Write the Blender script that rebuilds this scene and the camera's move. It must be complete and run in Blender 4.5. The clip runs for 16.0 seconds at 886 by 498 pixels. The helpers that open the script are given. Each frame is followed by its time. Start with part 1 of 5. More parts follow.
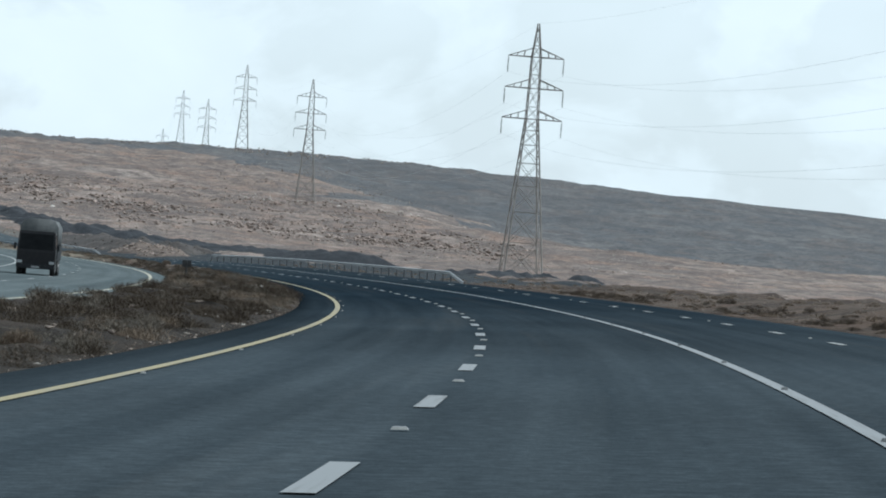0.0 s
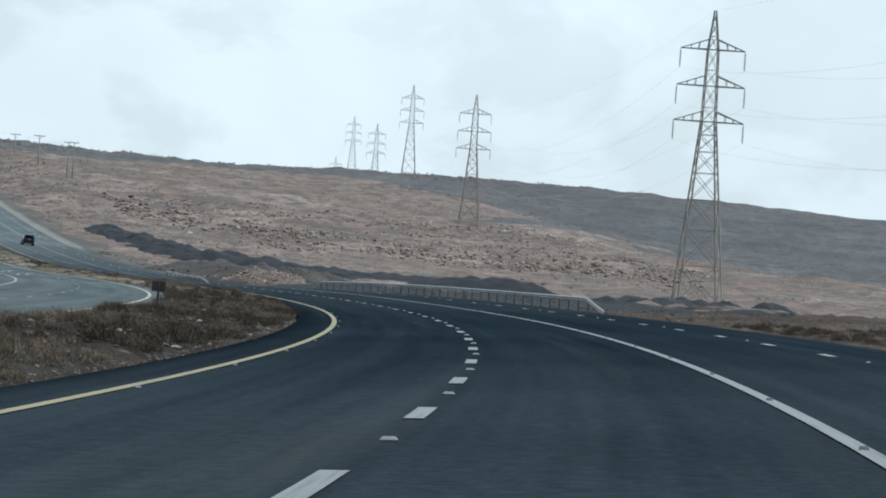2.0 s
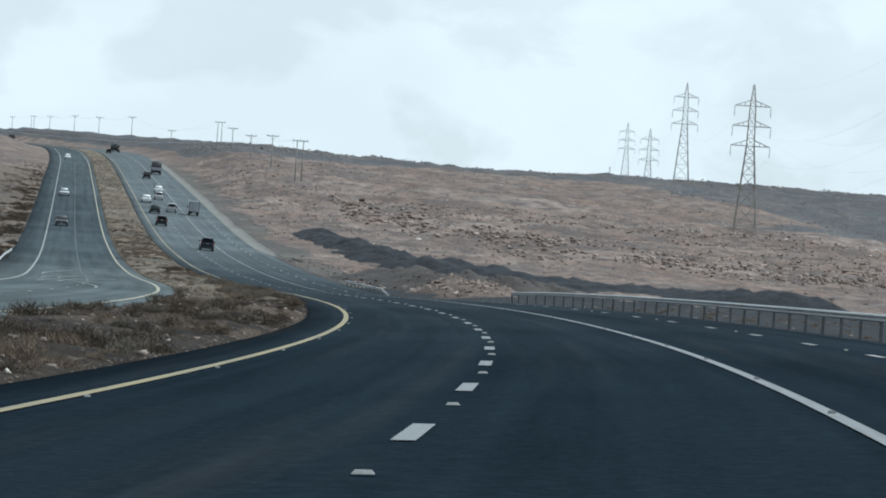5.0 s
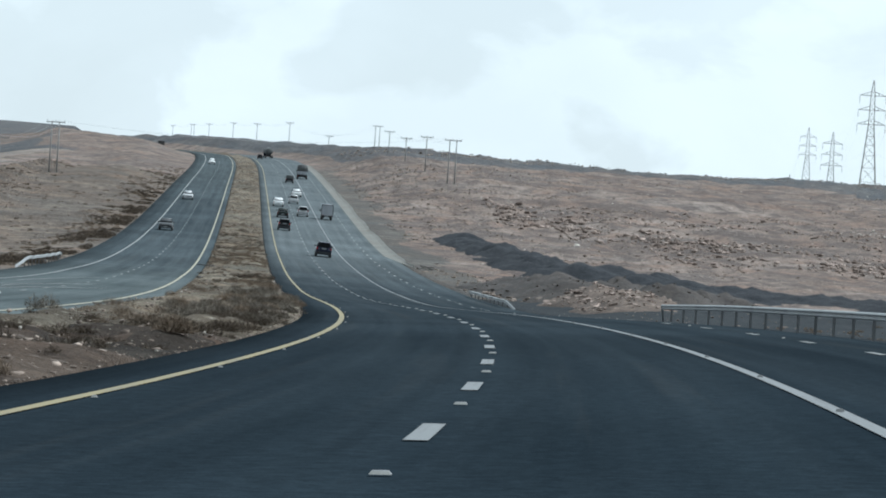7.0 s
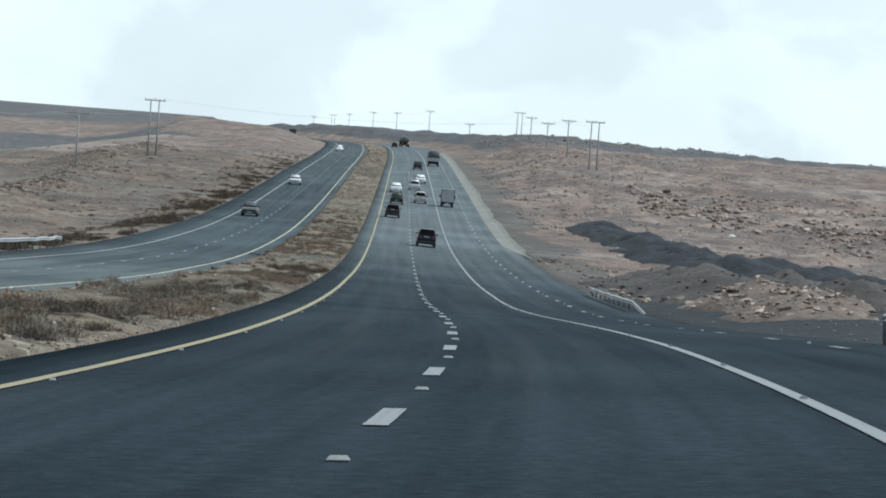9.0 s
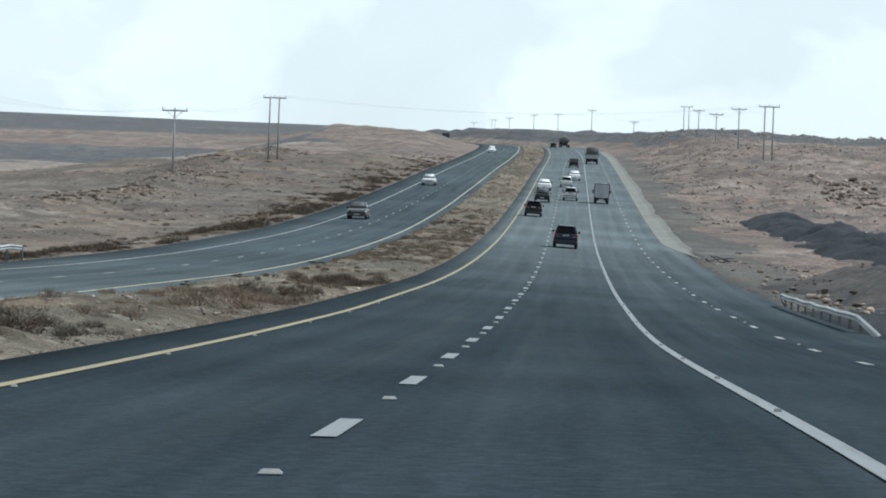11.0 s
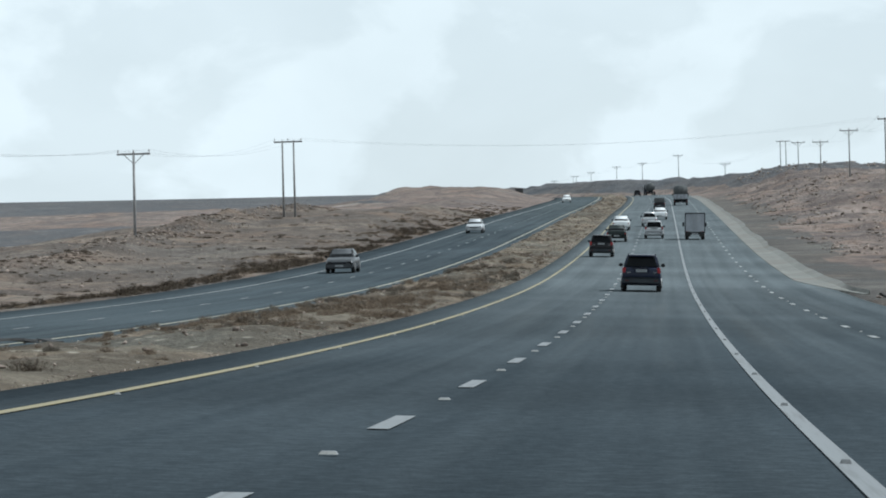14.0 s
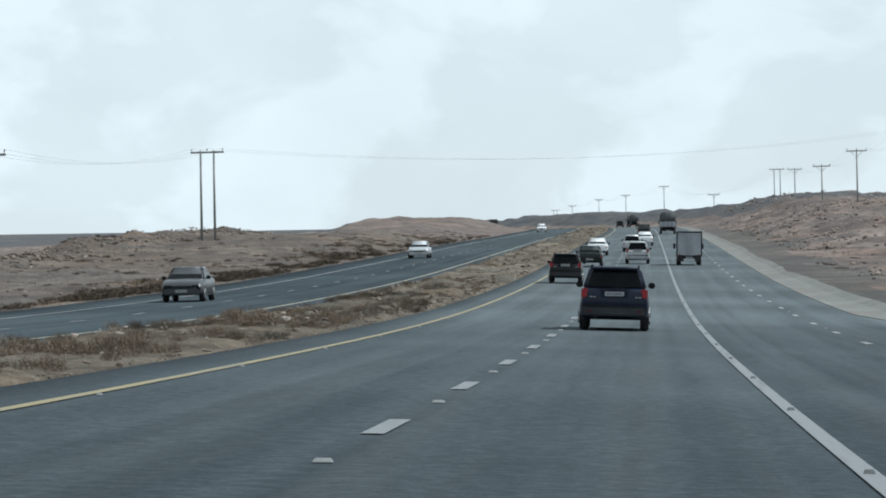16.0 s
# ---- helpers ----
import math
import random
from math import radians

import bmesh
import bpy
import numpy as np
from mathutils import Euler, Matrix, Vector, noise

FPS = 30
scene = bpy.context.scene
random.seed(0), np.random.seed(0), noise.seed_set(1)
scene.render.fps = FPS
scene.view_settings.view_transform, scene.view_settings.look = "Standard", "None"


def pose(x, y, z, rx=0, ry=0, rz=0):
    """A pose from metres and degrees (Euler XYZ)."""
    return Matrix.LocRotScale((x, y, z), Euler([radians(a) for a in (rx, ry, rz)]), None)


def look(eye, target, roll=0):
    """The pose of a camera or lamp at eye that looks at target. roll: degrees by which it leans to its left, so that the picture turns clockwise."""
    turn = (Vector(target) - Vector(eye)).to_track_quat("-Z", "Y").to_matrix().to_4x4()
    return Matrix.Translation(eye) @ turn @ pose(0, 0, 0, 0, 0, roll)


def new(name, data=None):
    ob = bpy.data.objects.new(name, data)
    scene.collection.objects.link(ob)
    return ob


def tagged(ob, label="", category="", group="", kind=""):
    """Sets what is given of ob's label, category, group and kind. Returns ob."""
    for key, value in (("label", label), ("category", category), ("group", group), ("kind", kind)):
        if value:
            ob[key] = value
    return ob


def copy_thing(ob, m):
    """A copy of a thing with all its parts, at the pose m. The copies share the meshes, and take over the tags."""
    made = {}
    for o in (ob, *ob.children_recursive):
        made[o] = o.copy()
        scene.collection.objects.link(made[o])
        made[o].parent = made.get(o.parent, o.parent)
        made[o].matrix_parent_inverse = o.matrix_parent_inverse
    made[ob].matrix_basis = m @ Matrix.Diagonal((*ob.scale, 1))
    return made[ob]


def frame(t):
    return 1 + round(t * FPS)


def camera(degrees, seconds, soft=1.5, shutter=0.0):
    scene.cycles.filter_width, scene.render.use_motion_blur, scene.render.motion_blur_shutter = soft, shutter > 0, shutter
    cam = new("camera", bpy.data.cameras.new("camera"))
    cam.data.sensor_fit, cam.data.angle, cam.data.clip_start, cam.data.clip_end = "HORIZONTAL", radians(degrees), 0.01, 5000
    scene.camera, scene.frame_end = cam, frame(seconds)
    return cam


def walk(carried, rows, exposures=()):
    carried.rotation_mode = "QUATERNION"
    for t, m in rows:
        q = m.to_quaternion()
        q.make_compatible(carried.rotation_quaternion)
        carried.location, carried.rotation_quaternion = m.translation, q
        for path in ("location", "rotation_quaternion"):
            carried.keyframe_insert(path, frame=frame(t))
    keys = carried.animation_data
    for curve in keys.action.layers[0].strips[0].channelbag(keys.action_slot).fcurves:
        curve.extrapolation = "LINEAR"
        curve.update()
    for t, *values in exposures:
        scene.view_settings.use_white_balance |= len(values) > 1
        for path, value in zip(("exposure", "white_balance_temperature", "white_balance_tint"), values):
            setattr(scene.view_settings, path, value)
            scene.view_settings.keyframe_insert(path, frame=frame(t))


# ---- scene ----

# ---------------------------------------------------------------- camera
cam = camera(15.35, 16.0, soft=1.9, shutter=0.0)
# seconds, place, heading to the left of +y, tilt upwards, lean to the left
PATH = [
    (0.0, 1.70, 2.00, 1.184, 4.170, 0.305, 4.28),
    (0.5, 1.59, 16.85, 1.145, 4.928, 0.441, 4.06),
    (1.0, 1.27, 31.72, 1.111, 5.753, 0.534, 4.36),
    (1.5, 0.75, 46.60, 1.082, 6.571, 0.516, 4.43),
    (2.0, 0.01, 61.48, 1.058, 7.444, 0.614, 3.85),
    (2.5, -1.00, 76.37, 1.034, 8.289, 0.750, 3.89),
    (3.0, -2.22, 91.26, 1.009, 9.164, 0.773, 3.92),
    (3.5, -3.66, 106.15, 0.986, 9.957, 0.556, 4.22),
    (4.0, -5.31, 121.04, 0.975, 10.800, 0.483, 3.86),
    (4.5, -7.22, 135.90, 0.954, 11.594, 0.525, 3.94),
    (5.0, -9.33, 150.75, 0.946, 12.380, 0.568, 4.02),
    (5.5, -11.65, 165.58, 0.940, 13.169, 0.590, 4.10),
    (6.0, -14.18, 180.39, 0.934, 13.967, 0.611, 4.18),
    (6.5, -16.88, 195.18, 0.931, 14.767, 0.599, 4.07),
    (7.0, -19.79, 209.94, 0.929, 15.488, 0.577, 3.91),
    (7.5, -22.91, 224.67, 0.940, 16.150, 0.397, 4.15),
    (8.0, -26.24, 239.36, 0.932, 16.811, 0.326, 4.35),
    (8.5, -29.75, 254.04, 0.943, 17.518, 0.372, 3.93),
    (9.0, -33.47, 268.68, 0.951, 18.163, 0.333, 4.05),
    (9.5, -37.37, 283.31, 0.964, 18.853, 0.291, 3.82),
    (10.0, -41.49, 297.90, 0.951, 19.586, 0.293, 3.50),
    (10.5, -45.81, 312.46, 0.937, 20.409, 0.329, 2.83),
    (11.0, -50.34, 326.98, 0.911, 21.187, 0.349, 2.17),
    (11.5, -55.06, 341.47, 0.855, 21.772, 0.336, 1.50),
    (12.0, -59.90, 355.93, 0.783, 22.127, 0.374, 0.84),
    (12.5, -64.72, 370.41, 0.708, 22.234, 0.443, 0.17),
    (13.0, -69.55, 384.88, 0.663, 22.428, 0.553, -0.80),
    (13.5, -74.51, 399.33, 0.688, 22.697, 1.033, -1.51),
    (14.0, -79.45, 413.79, 0.815, 22.830, 1.591, -1.39),
    (14.5, -84.48, 428.23, 0.943, 22.805, 1.686, -1.53),
    (15.0, -89.51, 442.68, 1.119, 22.819, 1.818, -1.40),
    (15.5, -94.51, 457.15, 1.340, 22.656, 2.015, -0.85),
    (16.0, -99.52, 471.62, 1.616, 22.536, 2.250, -1.14),
]


def path_pose(x, y, z, turn, tilt, lean):
    a, b = radians(turn), radians(tilt)
    way = Vector((-math.sin(a) * math.cos(b), math.cos(a) * math.cos(b), math.sin(b)))
    return look((x, y, z), Vector((x, y, z)) + way * 100, lean)


walk(cam, [(t, path_pose(*v)) for t, *v in PATH], exposures=[(0.0, 0.0, 5640, 2), (3.5, -0.06, 5640, 2), (7.0, 0.05, 5680, 2), (10.0, 0.11, 5720, 2), (12.5, 0.12, 5750, 2), (13.3, 0.08, 5770, 3), (14.2, -0.06, 5780, 3), (16.0, -0.06, 5800, 3)])

# ---------------------------------------------------------------- light
SUN_TURN, SUN_UP = -58.0, 50.0          # degrees: right of +y is negative, height
sun = new("sun", bpy.data.lights.new("sun", "SUN"))
sun.data.energy, sun.data.angle, sun.data.color = 4.4, radians(1.0), (1.0, 0.97, 0.93)
_a, _b = radians(SUN_TURN), radians(SUN_UP)
sun_way = Vector((-math.sin(_a) * math.cos(_b), math.cos(_a) * math.cos(_b), math.sin(_b)))
sun.matrix_world = look(sun_way * 300, (0, 0, 0))

world = bpy.data.worlds.new("sky")
scene.world = world
world.use_nodes = True
wn, wl = world.node_tree.nodes, world.node_tree.links
wn.clear()
w_out = wn.new("ShaderNodeOutputWorld")
w_bg = wn.new("ShaderNodeBackground")
w_sky = wn.new("ShaderNodeTexSky")
w_sky.sky_type, w_sky.sun_disc = "NISHITA", False
w_sky.sun_elevation, w_sky.sun_rotation = radians(SUN_UP), radians(-SUN_TURN)
w_sky.dust_density, w_sky.air_density = 3.0, 1.0
w_co = wn.new("ShaderNodeTexCoord")
w_map = wn.new("ShaderNodeMapping")
w_map.inputs["Scale"].default_value = (1.0, 1.0, 1.7)
wl.new(w_co.outputs["Generated"], w_map.inputs["Vector"])


def cloud(size, detail, rough, lo, hi, dim):
    """A layer of cloud: 1 where it is thick, dim where the blue shows through."""
    n = wn.new("ShaderNodeTexNoise")
    n.inputs["Scale"].default_value, n.inputs["Detail"].default_value, n.inputs["Roughness"].default_value = size, detail, rough
    n.inputs["Distortion"].default_value = 0.25
    r = wn.new("ShaderNodeValToRGB")
    r.color_ramp.elements[0].position, r.color_ramp.elements[1].position = lo, hi
    r.color_ramp.elements[0].color, r.color_ramp.elements[1].color = (dim, dim, dim, 1), (1, 1, 1, 1)
    wl.new(w_map.outputs["Vector"], n.inputs["Vector"])
    wl.new(n.outputs["Fac"], r.inputs["Fac"])
    return r.outputs["Color"]


w_mul = wn.new("ShaderNodeMix")
w_mul.data_type, w_mul.blend_type = "RGBA", "MULTIPLY"
w_mul.inputs["Factor"].default_value = 1.0
wl.new(cloud(9.0, 6.0, 0.5, 0.40, 0.60, 0.88), w_mul.inputs["A"])
wl.new(cloud(15.0, 9.0, 0.5, 0.47, 0.54, 0.86), w_mul.inputs["B"])
w_mix = wn.new("ShaderNodeMix")
w_mix.data_type = "RGBA"
w_mix.inputs["B"].default_value = (9.35, 9.65, 9.6, 1)      # sunlit cloud
wl.new(w_mul.outputs["Result"], w_mix.inputs["Factor"])
wl.new(w_sky.outputs["Color"], w_mix.inputs["A"])
wl.new(w_mix.outputs["Result"], w_bg.inputs["Color"])
w_bg.inputs["Strength"].default_value = 0.1
wl.new(w_bg.outputs["Background"], w_out.inputs["Surface"])

# ---------------------------------------------------------------- alignment of the road
# The line of white dashes is the axis: s runs along it, off to the right of it.
STEP = 4.0
STATIONS = [-50, 0, 50, 100, 150, 200, 225, 250, 275, 300, 325, 350, 375, 400, 425, 450, 475, 500, 525, 550, 575, 600,
            650, 700, 800, 900, 1000, 1100, 1200, 1300, 1400, 1500, 1600, 1700, 1800]
CURVE = [0.6843, 0.8402, 0.9944, 0.9545, 0.9215, 0.9561, 0.9365, 0.9542, 0.951, 0.9894, 0.9393, 0.5216, 0.047, -0.106,
         -0.0302, 0.0113, -0.009, 0.0178, 0.0291, 0.001, -0.0161, -0.0136, -0.0036, -0.0055, 0.0111, -0.0143, 0.0305,
         0.0923, 0.1308, 0.1527, 0.1627, 0.1649, 0.1625, 0.1577, 0.1521]
GRADE = [-0.3993, -0.2777, -0.156, -0.154, -0.0227, -0.0134, -0.0048, 0.072, 0.0307, -0.0419, -0.1004, -0.2997,
         -0.2826, 0.2153, 1.0717, 1.1403, 1.7647, 2.1931, 2.649, 2.9367, 3.4152, 3.9956, 4.5541, 5.0617, 5.1811,
         5.0213, 4.7104, 4.3644, 4.0488, 3.7333, 3.4177, 3.1022, 2.7866, 2.4711, 2.1555]
BANK = [6.0299, 5.4946, 4.8976, 4.7849, 4.9011, 4.9182, 5.0074, 5.0806, 5.0555, 4.7001, 3.8287, 1.6605, -0.791,
         -2.9394, -3.7801, -3.9687, -3.902, -3.9584, -4.2841, -4.5399, -4.5327, -4.2755, -3.6709, -2.921, -2.0883,
         -1.3238, -0.7043, -0.2551, 0.0356, 0.2004, 0.2704, 0.2728, 0.272, 0.2714, 0.2711]
S_AXIS = np.arange(-50, 1800, STEP)
S_HEAD = np.cumsum(np.interp(S_AXIS, STATIONS, CURVE) / 1000) * STEP
S_HEAD -= S_HEAD[12]
S_X = np.cumsum(-np.sin(S_HEAD)) * STEP
S_Y = np.cumsum(np.cos(S_HEAD)) * STEP
S_Z = np.cumsum(np.interp(S_AXIS, STATIONS, GRADE) / 100) * STEP
S_X, S_Y, S_Z = S_X - S_X[12], S_Y - S_Y[12], S_Z - S_Z[12]
S_BANK = np.interp(S_AXIS, STATIONS, BANK) / 100


def head_at(s):
    return np.interp(s, S_AXIS, S_HEAD)


def plan(s, off):
    """World x, y of a station and an offset; far offsets run on in one fixed direction, so that the sheet never folds."""
    s, off = np.asarray(s, float), np.asarray(off, float)
    h = head_at(s)
    near = np.clip(off, -60, 60)
    far = off - near
    over = np.maximum(s - 1796.0, 0) + np.minimum(s + 50.0, 0)
    x = np.interp(s, S_AXIS, S_X) + near * np.cos(h) + far * math.cos(0.22) - np.sin(h) * over
    y = np.interp(s, S_AXIS, S_Y) + near * np.sin(h) + far * math.sin(0.22) + np.cos(h) * over
    return x, y


def deck(s, off):
    """Height of the paved surface."""
    lift = np.interp(s, [980, 1120, 1300, 1500], [0.0, 0.6, 1.9, 2.6])
    return np.interp(s, S_AXIS, S_Z) + lift + np.interp(s, S_AXIS, S_BANK) * np.clip(off, -5.0, 8.0)


ROAD_BEND = 1240.0


def shift(s):
    """Beyond the crest the road swings away to the left of the straight axis."""
    return -np.maximum(np.asarray(s, float) - ROAD_BEND, 0.0) ** 2 / 1500.0


def paved(s, off):
    """World place of a point of the paved surface."""
    x, y = plan(s, np.asarray(off, float) + shift(s))
    return np.stack([x, y, deck(s, off)], -1)


# ---------------------------------------------------------------- noise on arrays
def lattice(x, y, seed):
    xi, yi = np.floor(x).astype(np.int64), np.floor(y).astype(np.int64)
    fx, fy = x - xi, y - yi
    fx, fy = fx * fx * (3 - 2 * fx), fy * fy * (3 - 2 * fy)

    def h(a, b):
        n = (a * 374761393 + b * 668265263 + seed * 974634777) & 0x7FFFFFFF
        n = ((n ^ (n >> 13)) * 1274126177) & 0x7FFFFFFF
        return ((n ^ (n >> 16)) & 0xFFFF) / 65535.0

    a, b, c, d = h(xi, yi), h(xi + 1, yi), h(xi, yi + 1), h(xi + 1, yi + 1)
    return (a * (1 - fx) + b * fx) * (1 - fy) + (c * (1 - fx) + d * fx) * fy - 0.5


def fbm(x, y, size, octaves=4, seed=1, rough=0.5):
    total, amp, k = 0.0, 1.0, 1.0 / size
    for i in range(octaves):
        total = total + amp * lattice(x * k + 17.3 * i, y * k - 9.1 * i, seed + i)
        amp *= rough
        k *= 2.03
    return total


def smooth(v):
    v = np.clip(v, 0, 1)
    return v * v * (3 - 2 * v)


# ---------------------------------------------------------------- shape of the land
def bank_line(s):
    """Offset of the bank of bulldozed rubble along the pole line."""
    return -47 + 3 * np.sin(np.asarray(s, float) / 47.0) - 10 * smooth((690 - np.asarray(s, float)) / 90)


def land(s, col):
    """Height of the natural ground; col is the offset from the road's own axis."""
    s, col = np.asarray(s, float), np.asarray(col, float)
    off = col + shift(s)
    x, y = plan(s, off)
    zb = np.interp(s, S_AXIS, S_Z)
    edge_r, edge_l = deck(s, 10.0), deck(s, -22.0)
    # right-hand side: rises with the road to a stony crest, with a hollow behind the first spur
    near = np.interp(s, [-60, 80, 110, 150, 230, 400, 520, 690, 770, 870, 1000, 1150, 1210, 1300, 1400, 1500, 1600, 1800, 2600],
                     [1.7, 1.5, 1.15, 0.9, 0.5, 0.5, -0.5, -0.8, 0.2, 3.5, 4.0, 6.0, 7.0, 6.0, 6.5, 8.0, 6.0, -3.0, -45.0])
    wide = np.interp(s, [-60, 100, 400, 520, 690, 770, 870, 1000, 1130, 1185, 1250, 1400, 1600, 1900, 3000],
                     [0.3, 0.4, 0.5, -0.6, -0.8, 0.0, 2.6, 3.4, 4.7, 5.6, 3.8, -6.0, -8.0, -30.0, -80.0])
    w = smooth((off - 55) / 60)
    right = near * (1 - w) + wide * w
    hollow = smooth((s - 640) / 170) * smooth((1090 - s) / 200)
    right = right - 9.0 * smooth((off - 125) / 85) * hollow
    right = right - np.clip(off - 235, 0, 500) * 0.038 * smooth((s - 850) / 250)
    right = right - np.clip(off - 110, 0, 400) * 0.010 * smooth((640 - s) / 150)
    run = np.interp(s, [0, 450, 620, 850], [5.0, 6.0, 14.0, 24.0])
    up = smooth((col - 10.6) / run)
    zr = edge_r * (1 - up) + (zb + right) * up
    # left-hand side
    l_near = np.interp(s, [-60, 300, 550, 615, 690, 756, 830, 930, 1100, 1369, 1430, 1520, 1580, 1800, 2600],
                       [0.0, -0.3, -0.8, -1.0, 0.3, 0.8, 1.5, 1.3, 2.4, 6.2, 7.8, 8.2, 5.0, -6.0, -40.0])
    l_far = np.interp(s, [-60, 500, 700, 800, 913, 1100, 1300, 1500, 1600, 2000, 3000],
                      [-1.0, -2.5, -2.6, -2.8, -2.2, -4.5, -2.5, 4.5, 4.0, -12.0, -60.0])
    wl_ = smooth((-off - 58) / 45)
    left = l_near * (1 - wl_) + l_far * wl_
    # a dip behind the bank of the pole line, and the stepped edge of the flat-topped rise beyond it
    left = left - 1.3 * smooth((s - 850) / 130) * smooth((1330 - s) / 90) * smooth((-off - 34) / 16)
    left = left - 1.7 * smooth((-off - 70) / 8) * smooth((s - 1290) / 60)
    ridge = bank_line(s)
    left = left + (0.85 + 0.9 * fbm(x, y, 8.0, 2, 77)) * np.exp(-((off - ridge) / 2.8) ** 2) * smooth((s - 590) / 40) * smooth((930 - s) / 50)
    left = left - 0.9 * smooth((ridge - 2.0 - off) / 9.0) * smooth((s - 590) / 40) * smooth((960 - s) / 60)
    upl = smooth((-col - 22.4) / np.interp(s, [0, 800, 1150, 1400], [9.0, 10.0, 16.0, 22.0]))
    zl = edge_l * (1 - upl) + (zb + left) * upl
    # relief: broad swells, then clods
    free = np.where(col > 0, smooth((col - 11.5) / 14), smooth((-col - 23.5) / 10))
    big = fbm(x, y, 60.0, 3, 5) * 1.6
    mid = fbm(x, y, 11.0, 3, 9) * 0.9
    fine = fbm(x, y, 2.4, 3, 14) * 0.35
    stony = smooth((s - 560) / 200) * np.where(col > 0, 1.0, 0.32)
    z = np.where(col > 0, zr, zl) + free * (big * stony + mid * (0.45 + 1.0 * stony) + fine * np.where(col > 0, 2.3, 1.2))
    crest = np.exp(-((s - 1205) / 45.0) ** 2) * smooth((off - 22) / 30) * smooth((260 - off) / 60)
    z = z + crest * (np.abs(fbm(x, y, 9.0, 3, 33)) * 2.0 - 0.5)
    # a long upland far off to the left
    gone, way = np.hypot(x + 85.0, y - 430.0), np.degrees(np.arctan2(-(x + 85.0), y - 430.0))
    upland = 0.8 + np.minimum(gone, 1700.0) * (0.0330 + 0.0122 * smooth((gone - 800.0) / 800.0)) - 0.08 * np.clip(gone - 1700.0, 0, 3000)
    z = z + np.maximum(upland - z, 0.0) * smooth((way - 22.0) / 0.8) * smooth((gone - 750.0) / 150.0)
    # the strip between the two carriageways: rubble and a shallow trough
    m = (col + 7.75) / 2.85
    inside = (np.abs(m) < 1.0) & (s < 1500)
    trough = deck(s, -7.0) - 0.02 - 0.10 * (1 - m * m) + (1 - m ** 4) * (0.10 + (fbm(x, y, 3.0, 4, 21) * 0.6 + fbm(x, y, 0.9, 2, 27) * 0.25 + 0.08) * np.interp(s, [380, 470, 700, 900], [0.75, 0.55, 0.8, 1.4]))
    z = np.where(inside, trough, z)
    paved_here = s < 1500
    under = paved_here & ((col >= -4.95) & (col <= 10.35) | (col >= -22.05) & (col <= -10.55))
    return np.where(under, deck(s, col) - 0.25, z)


def ground_at(s, col):
    x, y = plan(s, np.asarray(col, float) + shift(s))
    return np.stack([x, y, land(s, col)], -1)


# ---------------------------------------------------------------- materials
def material(name):
    m = bpy.data.materials.new(name)
    m.use_nodes = True
    nt = m.node_tree
    return m, nt, nt.nodes["Principled BSDF"]


def node(nt, kind, **values):
    n = nt.nodes.new(kind)
    for k, v in values.items():
        n.inputs[k.replace("_", " ")].default_value = v
    return n


def noise_tex(nt, size, detail=4.0, rough=0.55, source="Position"):
    """Noise at real-world size (metres)."""
    geo = nt.nodes.new("ShaderNodeNewGeometry") if source == "Position" else nt.nodes.new("ShaderNodeTexCoord")
    n = node(nt, "ShaderNodeTexNoise", Scale=1.0 / size, Detail=detail, Roughness=rough)
    nt.links.new(geo.outputs["Position" if source == "Position" else "Object"], n.inputs["Vector"])
    return n.outputs["Fac"]


def ramp(nt, fac, stops):
    r = nt.nodes.new("ShaderNodeValToRGB")
    e = r.color_ramp.elements
    e[0].position, e[0].color = stops[0][0], (*stops[0][1], 1)
    e[1].position, e[1].color = stops[-1][0], (*stops[-1][1], 1)
    for p_, c_ in stops[1:-1]:
        k = e.new(p_)
        k.color = (*c_, 1)
    nt.links.new(fac, r.inputs["Fac"])
    return r.outputs["Color"]


def blend(nt, fac, a, b, mode="MIX"):
    n = nt.nodes.new("ShaderNodeMix")
    n.data_type, n.blend_type = "RGBA", mode
    for sock, v in (("Factor", fac), ("A", a), ("B", b)):
        if hasattr(v, "is_output"):
            nt.links.new(v, n.inputs[sock])
        elif sock == "Factor":
            n.inputs[sock].default_value = v
        else:
            n.inputs[sock].default_value = (*v, 1)
    return n.outputs["Result"]


def math_node(nt, op, a, b=0.0):
    n = nt.nodes.new("ShaderNodeMath")
    n.operation = op
    for i, v in enumerate((a, b)):
        if hasattr(v, "is_output"):
            nt.links.new(v, n.inputs[i])
        else:
            n.inputs[i].default_value = v
    return n.outputs["Value"]


def bump(nt, bsdf, height, depth, strength=1.0):
    b = nt.nodes.new("ShaderNodeBump")
    b.inputs["Distance"].default_value, b.inputs["Strength"].default_value = depth, strength
    nt.links.new(height, b.inputs["Height"])
    nt.links.new(b.outputs["Normal"], bsdf.inputs["Normal"])


def grey(v):
    return (v, v, v)


def uv_coord(nt):
    t = nt.nodes.new("ShaderNodeUVMap")
    s_ = nt.nodes.new("ShaderNodeSeparateXYZ")
    nt.links.new(t.outputs["UV"], s_.inputs["Vector"])
    return s_.outputs["X"], s_.outputs["Y"]          # along, across, in metres


